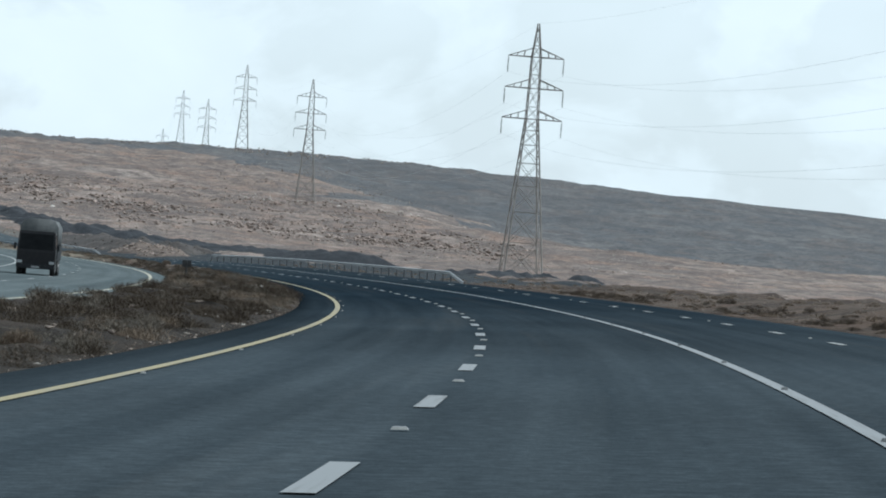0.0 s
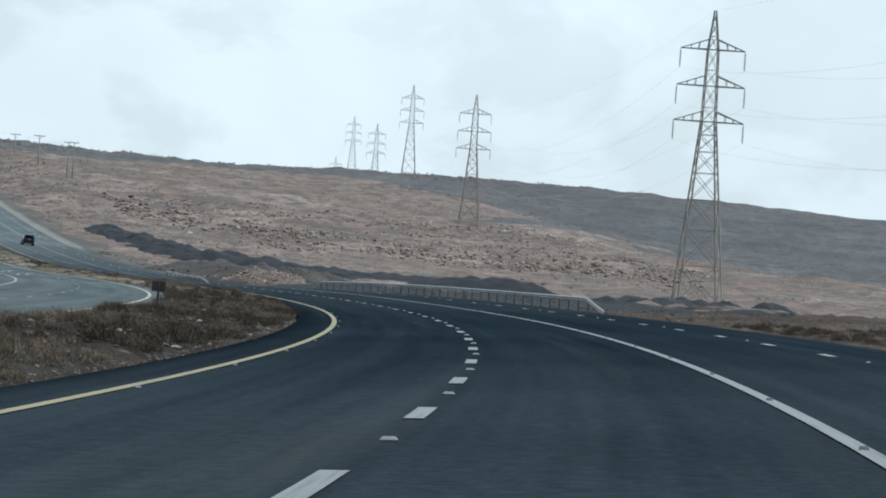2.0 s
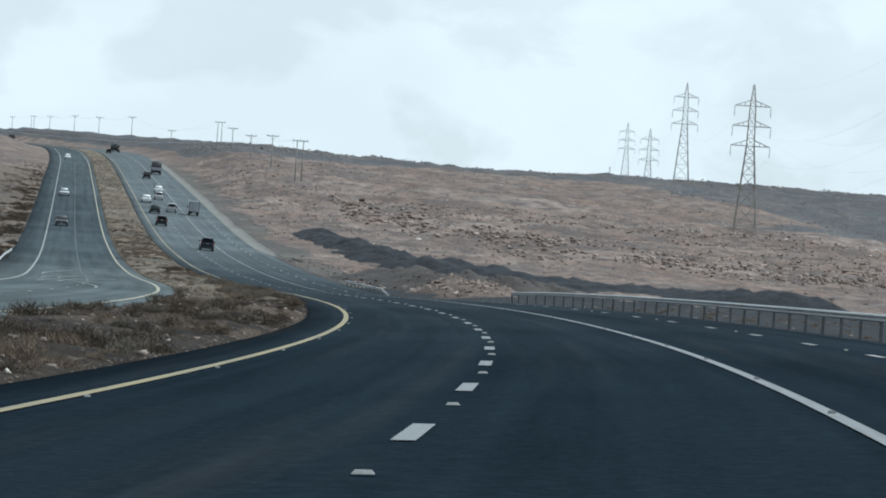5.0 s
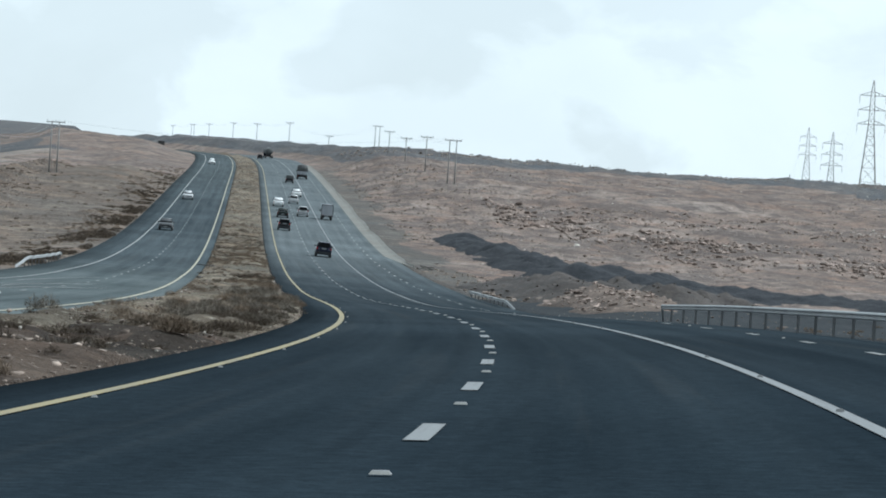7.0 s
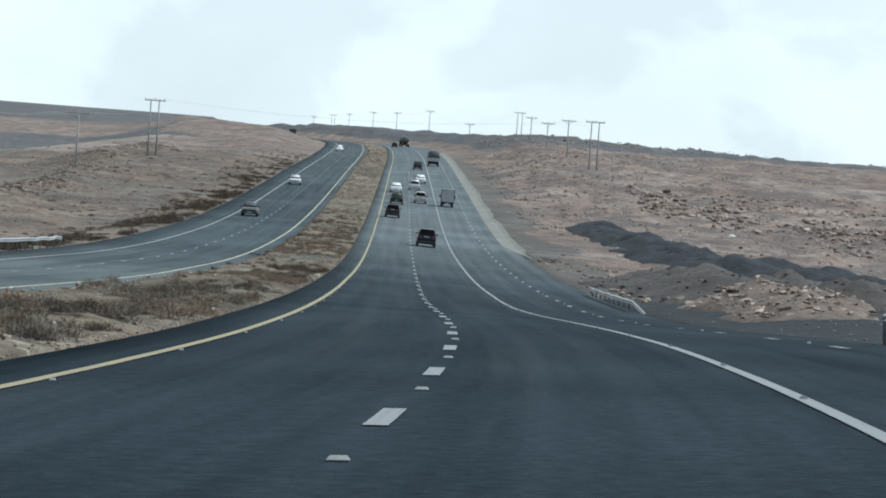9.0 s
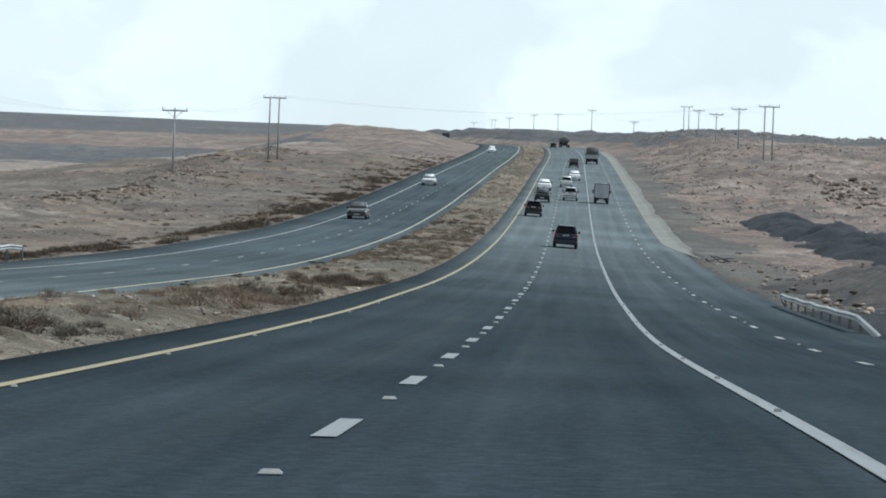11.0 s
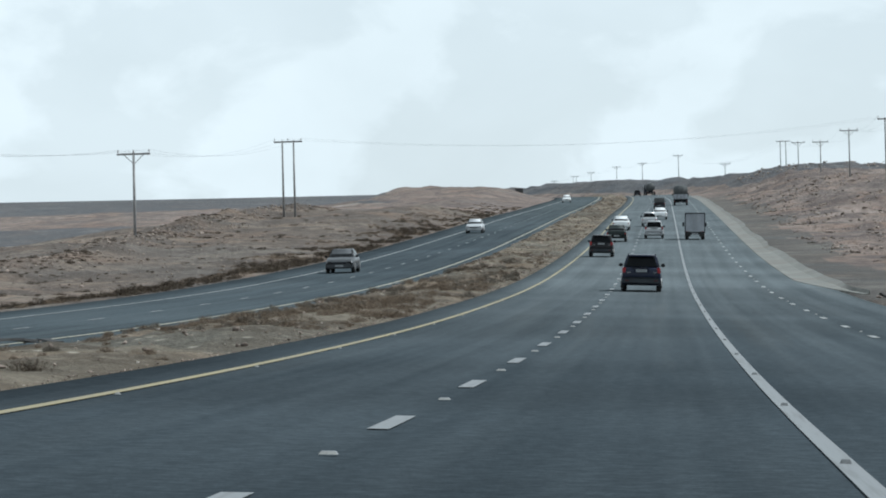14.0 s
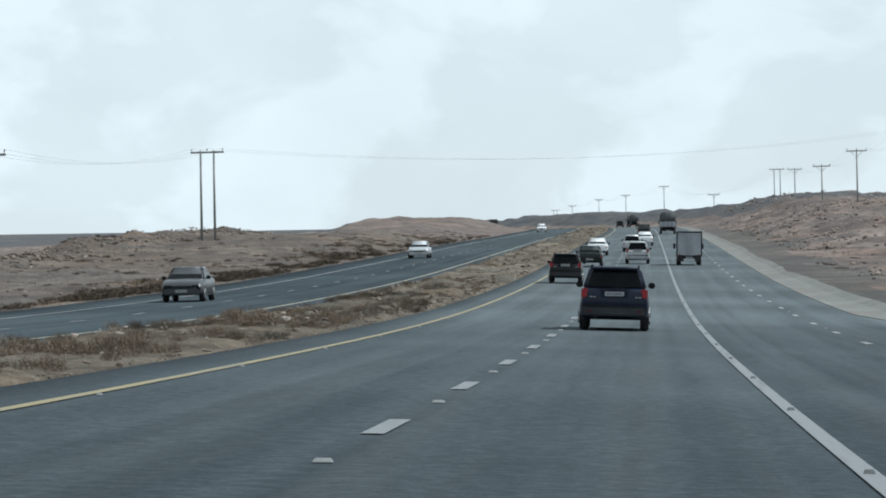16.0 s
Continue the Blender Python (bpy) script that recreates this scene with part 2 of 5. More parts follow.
def streaks(nt, size_along, size_across, detail=4.0):
    t = nt.nodes.new("ShaderNodeUVMap")
    mp = node(nt, "ShaderNodeMapping", Scale=(1 / size_along, 1 / size_across, 1))
    n = node(nt, "ShaderNodeTexNoise", Scale=1.0, Detail=detail, Roughness=0.6)
    nt.links.new(t.outputs["UV"], mp.inputs["Vector"])
    nt.links.new(mp.outputs["Vector"], n.inputs["Vector"])
    return n.outputs["Fac"]


def asphalt_shade(nt, dark, light):
    """Streaks along the lanes, darker wheel tracks, and long patches of older or newer surfacing."""
    base = ramp(nt, streaks(nt, 30.0, 1.3, 5.0), [(0.3, dark), (0.7, light)])
    wheel = streaks(nt, 160.0, 0.75, 2.0)
    base = blend(nt, ramp(nt, wheel, [(0.40, grey(0.0)), (0.66, grey(0.45))]), base, tuple(c * 1.25 for c in light))
    patch = ramp(nt, streaks(nt, 26.0, 40.0, 2.0), [(0.42, grey(0.92)), (0.5, grey(1.0)), (0.60, grey(1.12))])
    return blend(nt, 1.0, base, patch, "MULTIPLY")


def asphalt(name, dark, light, worn=None, old_hazed=None, tone_stops=None):
    """Asphalt with wheel tracks; the extra shades along the road are older surfacing, with haze and veiling glare put
    into their paleness.
    """
    m, nt, b = material(name)
    grain = noise_tex(nt, 0.03, 3.0, 0.7)
    base = asphalt_shade(nt, dark, light)
    along, across = uv_coord(nt)
    edge = math_node(nt, "ADD", math_node(nt, "MULTIPLY", along, 0.001), math_node(nt, "MULTIPLY", streaks(nt, 90.0, 1.0, 2.0), 0.06))
    if worn:
        base = blend(nt, ramp(nt, edge, tone_stops), base, asphalt_shade(nt, *worn))
    if old_hazed:
        base = blend(nt, ramp(nt, edge, [(0.50, grey(0.0)), (0.64, grey(1.0))]), base, asphalt_shade(nt, *old_hazed))
    b.inputs["Specular IOR Level"].default_value = 0.0
    nt.links.new(ramp(nt, streaks(nt, 34.0, 5.0, 4.0), [(0.36, grey(0.8)), (0.64, grey(0.92))]), b.inputs["Roughness"])
    base = blend(nt, 0.5, base, ramp(nt, grain, [(0.3, grey(0.35)), (0.72, grey(1.0))]), "MULTIPLY")
    coarse = noise_tex(nt, 0.16, 4.0, 0.7)
    base = blend(nt, 0.5, base, ramp(nt, coarse, [(0.32, grey(0.62)), (0.5, grey(1.0)), (0.66, grey(1.45))]), "MULTIPLY")
    dust = ramp(nt, streaks(nt, 60.0, 1.4, 5.0), [(0.55, grey(0.0)), (0.80, grey(0.10))])
    base = blend(nt, dust, base, (0.14, 0.125, 0.105))
    nt.links.new(base, b.inputs["Base Color"])
    bump(nt, b, grain, 0.004, 0.35)
    return m


def paint(name, col, worn):
    m, nt, b = material(name)
    w = streaks(nt, 2.5, 0.06, 5.0)
    big = streaks(nt, 9.0, 0.5, 3.0)
    f = math_node(nt, "ADD", w, math_node(nt, "MULTIPLY", big, 0.5))
    fac = ramp(nt, f, [(0.60 + 0.22 * (1 - worn), grey(0.0)), (1.0, grey(0.9))])
    nt.links.new(blend(nt, fac, col, (0.07, 0.07, 0.07)), b.inputs["Base Color"])
    b.inputs["Roughness"].default_value = 0.6
    bump(nt, b, w, 0.004, 0.4)
    return m


def soil(name, tan, brown, pale, stone):
    m, nt, b = material(name)
    large = noise_tex(nt, 38.0, 4.0, 0.55)
    mid = noise_tex(nt, 5.0, 5.0, 0.6)
    fine = noise_tex(nt, 0.45, 4.0, 0.65)
    c = ramp(nt, large, [(0.30, brown), (0.5, tan), (0.72, pale)])
    rust = (tan[0] * 1.03, tan[1] * 0.92, tan[2] * 0.86)
    ashen = (tan[0] * 0.72, tan[1] * 0.80, tan[2] * 0.88)
    c = blend(nt, ramp(nt, noise_tex(nt, 13.0, 5.0, 0.65), [(0.47, grey(0.0)), (0.58, grey(0.8))]), c, rust)
    c = blend(nt, ramp(nt, noise_tex(nt, 21.0, 5.0, 0.62), [(0.50, grey(0.0)), (0.62, grey(0.75))]), c, ashen)
    grit = noise_tex(nt, 1.1, 5.0, 0.72)
    c = blend(nt, 0.75, c, ramp(nt, grit, [(0.34, grey(0.42)), (0.5, grey(0.95)), (0.68, grey(1.25))]), "MULTIPLY")
    c = blend(nt, ramp(nt, mid, [(0.44, grey(0.0)), (0.60, grey(0.9))]), c, brown)
    c = blend(nt, ramp(nt, fine, [(0.56, grey(0.0)), (0.72, grey(0.55))]), c, pale)
    pebble = noise_tex(nt, 0.06, 4.0, 0.75)
    c = blend(nt, 0.8, c, ramp(nt, pebble, [(0.32, grey(0.45)), (0.5, grey(0.95)), (0.68, grey(1.4))]), "MULTIPLY")
    geo = nt.nodes.new("ShaderNodeNewGeometry")
    v = node(nt, "ShaderNodeTexVoronoi", Scale=1.6)
    nt.links.new(geo.outputs["Position"], v.inputs["Vector"])
    spots = ramp(nt, v.outputs["Distance"], [(0.10, grey(0.85)), (0.22, grey(0.0))])
    patch = ramp(nt, noise_tex(nt, 16.0, 3.0), [(0.45, grey(0.0)), (0.6, grey(1.0))])
    c = blend(nt, math_node(nt, "MULTIPLY", spots, patch), c, stone)
    nt.links.new(c, b.inputs["Base Color"])
    b.inputs["Roughness"].default_value = 0.95
    b.inputs["Specular IOR Level"].default_value = 0.08
    h = math_node(nt, "ADD", math_node(nt, "ADD", fine, math_node(nt, "MULTIPLY", pebble, 0.22)), math_node(nt, "MULTIPLY", mid, 1.6))
    bump(nt, b, h, 0.35, 0.8)
    return m


def mottled(name, a, c, size, rough=0.9, depth=0.02, metal=0.0, source="Position", spec=0.3):
    m, nt, b = material(name)
    n = noise_tex(nt, size, 5.0, 0.62, source)
    n2 = noise_tex(nt, size * 7, 3.0, 0.5, source)
    f = math_node(nt, "ADD", math_node(nt, "MULTIPLY", n, 0.6), math_node(nt, "MULTIPLY", n2, 0.4))
    nt.links.new(ramp(nt, f, [(0.35, a), (0.66, c)]), b.inputs["Base Color"])
    b.inputs["Roughness"].default_value, b.inputs["Metallic"].default_value = rough, metal
    b.inputs["Specular IOR Level"].default_value = spec
    bump(nt, b, n, depth, 0.7)
    return m


def drifted(name, a, c, earth):
    """Concrete with stains, and earth washed over it in tongues."""
    m, nt, b = material(name)
    obj = nt.nodes.new("ShaderNodeObjectInfo")
    n = noise_tex(nt, 0.7, 5.0, 0.65)
    col = blend(nt, 0.35, ramp(nt, n, [(0.3, a), (0.7, c)]), ramp(nt, obj.outputs["Random"], [(0.0, grey(0.6)), (1.0, grey(1.15))]), "MULTIPLY")
    wash = math_node(nt, "ADD", math_node(nt, "MULTIPLY", noise_tex(nt, 4.5, 4.0, 0.6), 0.7), math_node(nt, "MULTIPLY", noise_tex(nt, 0.5, 4.0, 0.7), 0.3))
    col = blend(nt, ramp(nt, wash, [(0.48, grey(0.0)), (0.60, grey(0.85))]), col, earth)
    nt.links.new(col, b.inputs["Base Color"])
    b.inputs["Roughness"].default_value = 0.92
    b.inputs["Specular IOR Level"].default_value = 0.25
    bump(nt, b, n, 0.02, 0.7)
    return m


def stones(name, a, c, island=True):
    m, nt, b = material(name)
    g = nt.nodes.new("ShaderNodeNewGeometry")
    base = ramp(nt, g.outputs["Random Per Island"], [(0.0, a), (0.75, c), (1.0, tuple(min(1, k * 1.5) for k in c))])
    n = noise_tex(nt, 0.25, 4.0, 0.6)
    nt.links.new(blend(nt, 0.55, base, ramp(nt, n, [(0.3, grey(0.45)), (0.7, grey(1.0))]), "MULTIPLY"), b.inputs["Base Color"])
    b.inputs["Roughness"].default_value = 0.92
    b.inputs["Specular IOR Level"].default_value = 0.2
    bump(nt, b, n, 0.08, 0.7)
    return m


def glossy(name, col, rough=0.28, metal=0.0, coat=0.14):
    """Car paint with a thin coat of road dust."""
    m, nt, b = material(name)
    n = noise_tex(nt, 0.35, 4.0, 0.6, "Object")
    fac = ramp(nt, n, [(0.45, grey(0.0)), (0.85, grey(0.045))])
    nt.links.new(blend(nt, fac, col, (0.22, 0.19, 0.15)), b.inputs["Base Color"])
    b.inputs["Roughness"].default_value, b.inputs["Metallic"].default_value = rough, metal
    b.inputs["Coat Weight"].default_value, b.inputs["Coat Roughness"].default_value = coat, 0.12
    b.inputs["Specular IOR Level"].default_value = 0.16
    return m


# palest pair and first stops carry haze and glare besides older surfacing
M_ASPHALT = asphalt("asphalt", (0.0072, 0.0125, 0.0180), (0.0122, 0.0200, 0.0275), ((0.036, 0.045, 0.052), (0.054, 0.064, 0.071)), ((0.088, 0.101, 0.107), (0.117, 0.132, 0.139)),
                    [(0.0, grey(0.85)), (0.06, grey(0.80)), (0.13, grey(0.30)), (0.17, grey(0.08)), (0.22, grey(0.08)), (0.28, grey(0.28)), (0.35, grey(0.48)), (0.44, grey(0.68)), (0.50, grey(1.0))])
M_ASPHALT_LEFT = asphalt("asphalt_grey", (0.036, 0.046, 0.054), (0.058, 0.070, 0.079), ((0.064, 0.077, 0.081), (0.101, 0.116, 0.119)), None,
                         [(0.0, grey(1.0)), (0.42, grey(1.0)), (0.53, grey(0.3)), (0.72, grey(0.15)), (1.0, grey(0.6))])
M_WHITE = paint("road_paint_white", (0.1325, 0.1393, 0.1427), 0.25)
M_STUD = mottled("dull_stud_casting", (0.1368, 0.141, 0.1453), (0.2222, 0.2265, 0.2308), 0.05, 0.6, 0.001, 0.2, "Object")
M_DULLSTUD = mottled("worn_stud_casting", (0.075, 0.078, 0.08), (0.13, 0.134, 0.136), 0.05, 0.7, 0.001, 0.0, "Object")
M_REFLECT = mottled("stud_reflector", (0.1709, 0.1709, 0.1624), (0.2564, 0.2564, 0.2436), 0.03, 0.25, 0.001, 0, "Object")
M_WHITE_WORN = paint("road_paint_worn", (0.2137, 0.2179, 0.2094), 0.8)
M_YELLOW = paint("road_paint_yellow", (0.1923, 0.1556, 0.06667), 0.4)
M_CREAM = paint("road_paint_faded_yellow", (0.2735, 0.2479, 0.1709), 0.7)
M_FAINT = paint("road_paint_faint", (0.1709, 0.1752, 0.1709), 1.0)
M_SOIL = soil("desert_soil", (0.1910, 0.1510, 0.1300), (0.0920, 0.0768, 0.0712), (0.2770, 0.2300, 0.2020), (0.3950, 0.3400, 0.2930))
# desert_soil made darker and slightly yellower, laid on the left-hand slope
M_SLOPE = soil("darker_desert_soil", (0.1557, 0.1267, 0.1042), (0.07622, 0.06468, 0.05701), (0.226, 0.1926, 0.1613), (0.3256, 0.2849, 0.2326))
M_PLAIN = soil("pale_plain_soil", (0.2388, 0.2031, 0.1767), (0.1591, 0.1368, 0.1208), (0.2865, 0.2487, 0.2198), (0.3184, 0.2819, 0.2501))
M_BOULDER = stones("red_limestone", (0.1496, 0.1161, 0.09915), (0.2881, 0.2279, 0.1957))
M_MEDIAN = soil("median_rubble", (0.1561, 0.1336, 0.1037), (0.07092, 0.05809, 0.04437), (0.2278, 0.1985, 0.1575), (0.3223, 0.2958, 0.2462))
M_ROADSIDE = soil("stony_roadside", (0.08155, 0.06007, 0.04641), (0.03371, 0.02491, 0.02003), (0.1338, 0.1065, 0.08593), (0.1817, 0.1534, 0.1343))
M_BRUSH_SOIL = soil("median_litter", (0.0408, 0.03332, 0.0272), (0.0204, 0.017, 0.01428), (0.0714, 0.05916, 0.04828), (0.1224, 0.1054, 0.0884))
# grey upland soil, its tint cooled to paint in distance haze
M_HILL = soil("hazed_grey_hill_soil", (0.1075, 0.1057, 0.1069), (0.06982, 0.07019, 0.074), (0.1444, 0.1404, 0.1373), (0.1789, 0.1699, 0.1622))
M_BANK = soil("grey_cut_bank", (0.1197, 0.1103, 0.1), (0.0735, 0.06752, 0.06325), (0.1615, 0.147, 0.1308), (0.2222, 0.2051, 0.1863))
M_GRAVEL = mottled("dark_gravel", (0.01218, 0.0141, 0.01731), (0.03654, 0.03911, 0.04423), 0.25, 0.95, 0.12, spec=0.15)
M_MARGIN = mottled("dark_gravel_margin", (0.020, 0.023, 0.026), (0.052, 0.055, 0.058), 0.2, 0.95, 0.05, spec=0.02)
M_RUBBLE = mottled("reddish_rubble_earth", (0.05539, 0.04307, 0.03693), (0.15, 0.1123, 0.09), 0.5, 0.95, 0.15)
M_SPOIL = mottled("spoil_earth", (0.02179, 0.01962, 0.01962), (0.06393, 0.05376, 0.04795), 0.5, 0.95, 0.15)
M_ROCK = stones("limestone_rubble", (0.1297, 0.1036, 0.08708), (0.2587, 0.2089, 0.175))
M_DARKROCK = stones("dark_spoil_stones", (0.05, 0.043, 0.039), (0.11, 0.092, 0.08))
M_PALE = stones("pale_limestone", (0.3419, 0.2991, 0.2564), (0.4957, 0.453, 0.4017))
M_CONCRETE = drifted("weathered_concrete", (0.1008, 0.1031, 0.09485), (0.1956, 0.192, 0.1731), (0.1245, 0.109, 0.09368))
M_STEEL = mottled("galvanised_steel", (0.2137, 0.2222, 0.2265), (0.3419, 0.3504, 0.3547), 0.3, 0.6, 0.002, 0.35)
M_RAILPOST = mottled("weathered_rail_post", (0.075, 0.078, 0.08), (0.13, 0.132, 0.134), 0.3, 0.7, 0.002, 0.2)
M_LATTICE = mottled("weathered_lattice_steel", (0.165, 0.150, 0.136), (0.282, 0.260, 0.238), 0.6, 0.65, 0.002, 0.3)
M_WOOD = mottled("creosoted_wood", (0.145, 0.139, 0.136), (0.282, 0.273, 0.264), 0.3, 0.85, 0.01)
M_INSULATOR = mottled("glazed_insulator", (0.150, 0.135, 0.128), (0.255, 0.232, 0.225), 0.1, 0.3, 0.001)
M_WIRE = mottled("weathered_conductor", (0.352, 0.363, 0.374), (0.528, 0.539, 0.550), 1.0, 0.5, 0.0005, 0.6)
M_TWIG = stones("dry_twigs", (0.1053, 0.08008, 0.05809), (0.1887, 0.1436, 0.1044))
M_DARKTWIG = stones("dark_shrub", (0.04202, 0.0325, 0.02421), (0.08056, 0.06102, 0.04346))
M_OLIVE = stones("faded_scrub", (0.08357, 0.07295, 0.05863), (0.1512, 0.1302, 0.1052))
M_RUBBER = mottled("tyre_rubber", (0.012, 0.012, 0.012), (0.028, 0.027, 0.026), 0.1, 0.85, 0.003, 0, "Object")
M_TRIM = mottled("black_trim", (0.009, 0.010, 0.012), (0.022, 0.024, 0.027), 0.2, 0.6, 0.001, 0, "Object", 0.15)
M_RIM = mottled("alloy_rim", (0.22, 0.22, 0.22), (0.36, 0.36, 0.36), 0.1, 0.4, 0.001, 0.7, "Object")
M_NAVY = glossy("dark_blue_paint", (0.005, 0.009, 0.024), 0.3, 0.0)
M_BLACKPAINT = glossy("black_paint", (0.006, 0.006, 0.008), 0.28, 0.0)
M_WHITEPAINT = glossy("white_paint", (0.62, 0.63, 0.63), 0.35)
M_SILVER = glossy("silver_paint", (0.38, 0.39, 0.40), 0.42, 0.25)
M_GREENPAINT = glossy("dark_green_paint", (0.006, 0.0114, 0.0108), 0.33)
M_BUMPER = mottled("grey_bumper", (0.022, 0.026, 0.030), (0.042, 0.047, 0.052), 0.2, 0.6, 0.001, 0, "Object", 0.2)
M_BOX = mottled("painted_truck_panel", (0.212, 0.2252, 0.2451), (0.3312, 0.3444, 0.3642), 0.5, 0.55, 0.003, 0, "Object")
M_TARP = mottled("dusty_tarpaulin", (0.045, 0.05, 0.052), (0.11, 0.112, 0.11), 0.5, 0.85, 0.03, 0, "Object")
M_SIGNBACK = mottled("dull_sign_back", (0.03, 0.03, 0.0312), (0.06, 0.06, 0.06), 0.2, 0.6, 0.001, 0.2)
M_PLATEBAR = mottled("faded_plate_marking", (0.07, 0.072, 0.075), (0.11, 0.112, 0.115), 0.05, 0.6, 0.0005, 0, "Object")
M_PLATE = mottled("number_plate_white", (0.26, 0.27, 0.275), (0.34, 0.35, 0.355), 0.05, 0.5, 0.0005, 0, "Object")


def red_lens(name):
    m, nt, b = material(name)
    nt.links.new(ramp(nt, noise_tex(nt, 0.05, 2.0, 0.5, "Object"), [(0.3, (0.19, 0.010, 0.013)), (0.7, (0.30, 0.017, 0.020))]), b.inputs["Base Color"])
    b.inputs["Roughness"].default_value = 0.15
    b.inputs["Coat Weight"].default_value = 1.0
    return m


def window_glass(name):
    """Tinted pane."""
    m, nt, b = material(name)
    nt.links.new(ramp(nt, noise_tex(nt, 0.4, 3.0, 0.5, "Object"), [(0.3, (0.003, 0.004, 0.005)), (0.8, (0.009, 0.010, 0.011))]), b.inputs["Base Color"])
    b.inputs["Roughness"].default_value = 0.08
    b.inputs["Specular IOR Level"].default_value = 0.06
    return m


M_RED = red_lens("red_lens")
M_DULLRED = mottled("dull_red_plastic", (0.045, 0.008, 0.008), (0.08, 0.014, 0.013), 0.05, 0.4, 0.001, 0, "Object", 0.2)
M_GLASS = window_glass("tinted_glass")


# ---------------------------------------------------------------- building blocks
def mesh_from(name, verts, faces, mats, smooth_shade=False, uv=None):
    me = bpy.data.meshes.new(name)
    me.from_pydata([tuple(map(float, v)) for v in verts], [], [tuple(int(i) for i in f) for f in faces])
    for m in (mats if isinstance(mats, (list, tuple)) else [mats]):
        me.materials.append(m)
    if smooth_shade:
        me.polygons.foreach_set("use_smooth", [True] * len(me.polygons))
    if uv is not None:
        layer = me.uv_layers.new(name="UVMap")
        idx_ = np.empty(len(me.loops), np.int32)
        me.loops.foreach_get("vertex_index", idx_)
        layer.data.foreach_set("uv", np.asarray(uv, np.float32)[idx_].ravel())
    me.update()
    return me


def part(name, bm, material_, parent, label="", smooth_shade=False):
    """One bmesh as one mesh object under a thing or a part."""
    me = bpy.data.meshes.new(name)
    bm.to_mesh(me)
    bm.free()
    for m in (material_ if isinstance(material_, (list, tuple)) else [material_]):
        me.materials.append(m)
    if smooth_shade:
        me.polygons.foreach_set("use_smooth", [True] * len(me.polygons))
    ob = new(name, me)
    ob.parent = parent
    return tagged(ob, label) if label else ob


def grid_faces(n, k):
    i, j = np.meshgrid(np.arange(n - 1), np.arange(k - 1), indexing="ij")
    a = (i * k + j).ravel()
    return np.stack([a, a + 1, a + k + 1, a + k], -1)


def ribbon(name, cols, stations, drop, mat_, lift=0.0):
    """A strip of paving that follows the road, with its edges turned down."""
    cols, stations = np.asarray(cols, float), np.asarray(stations, float)
    S, O = np.meshgrid(stations, cols, indexing="ij")
    P = paved(S, O)
    P[..., 2] += lift
    if drop:
        P[:, 0, 2] -= drop
        P[:, -1, 2] -= drop
    uv = np.stack([S, O], -1).reshape(-1, 2)
    return mesh_from(name, P.reshape(-1, 3), grid_faces(len(stations), len(cols)), mat_, True, uv)


def bar(bm, a, b, w, d=None):
    """A square bar from a to b."""
    a, b = Vector(a), Vector(b)
    d = d or w
    q = (b - a).to_track_quat("Z", "Y").to_matrix().to_4x4()
    r = bmesh.ops.create_cube(bm, size=1.0)
    bmesh.ops.transform(bm, matrix=Matrix.Translation((a + b) / 2) @ q @ Matrix.Diagonal((w, d, (b - a).length, 1)), verts=r["verts"])
    return r["verts"]


def rod(bm, a, b, r0, r1=None, seg=8):
    a, b = Vector(a), Vector(b)
    q = (b - a).to_track_quat("Z", "Y").to_matrix().to_4x4()
    c = bmesh.ops.create_cone(bm, segments=seg, cap_ends=True, radius1=r0, radius2=r0 if r1 is None else r1, depth=(b - a).length)
    bmesh.ops.transform(bm, matrix=Matrix.Translation((a + b) / 2) @ q, verts=c["verts"])


def box(bm, x0, x1, y0, y1, z0, z1, bev=0.0):
    r = bmesh.ops.create_cube(bm, size=1.0)
    bmesh.ops.transform(bm, matrix=Matrix.Translation(((x0 + x1) / 2, (y0 + y1) / 2, (z0 + z1) / 2)) @ Matrix.Diagonal((x1 - x0, y1 - y0, z1 - z0, 1)), verts=r["verts"])
    if bev:
        es = list({e for v in r["verts"] for e in v.link_edges})
        bmesh.ops.bevel(bm, geom=es, offset=bev, segments=2, affect="EDGES")


def loft(rings):
    """Closed rings of points, joined and capped, as a bmesh."""
    bm = bmesh.new()
    rows = [[bm.verts.new(q) for q in r] for r in rings]
    n = len(rows[0])
    for a, b in zip(rows[:-1], rows[1:]):
        for i in range(n):
            bm.faces.new((a[i], a[(i + 1) % n], b[(i + 1) % n], b[i]))
    bm.faces.new(list(reversed(rows[0])))
    bm.faces.new(rows[-1])
    bmesh.ops.recalc_face_normals(bm, faces=bm.faces[:])
    return bm


def road_pose(s, off, turn=0.0, lift=0.0):
    """A pose on the paving, facing along the road (or back, with turn 180), lying in the road's slope and bank."""
    p0, p1 = Vector(paved(s, off)), Vector(paved(s + 3.0, off))
    r1 = Vector(paved(s, off + 1.0))
    f = (p1 - p0).normalized()
    u = (r1 - p0).cross(f).normalized()
    r = f.cross(u).normalized()
    m = Matrix(((r.x, f.x, u.x, p0.x), (r.y, f.y, u.y, p0.y), (r.z, f.z, u.z, p0.z), (0, 0, 0, 1)))
    return Matrix.Translation(u * lift) @ m @ Matrix.Rotation(radians(turn), 4, "Z")


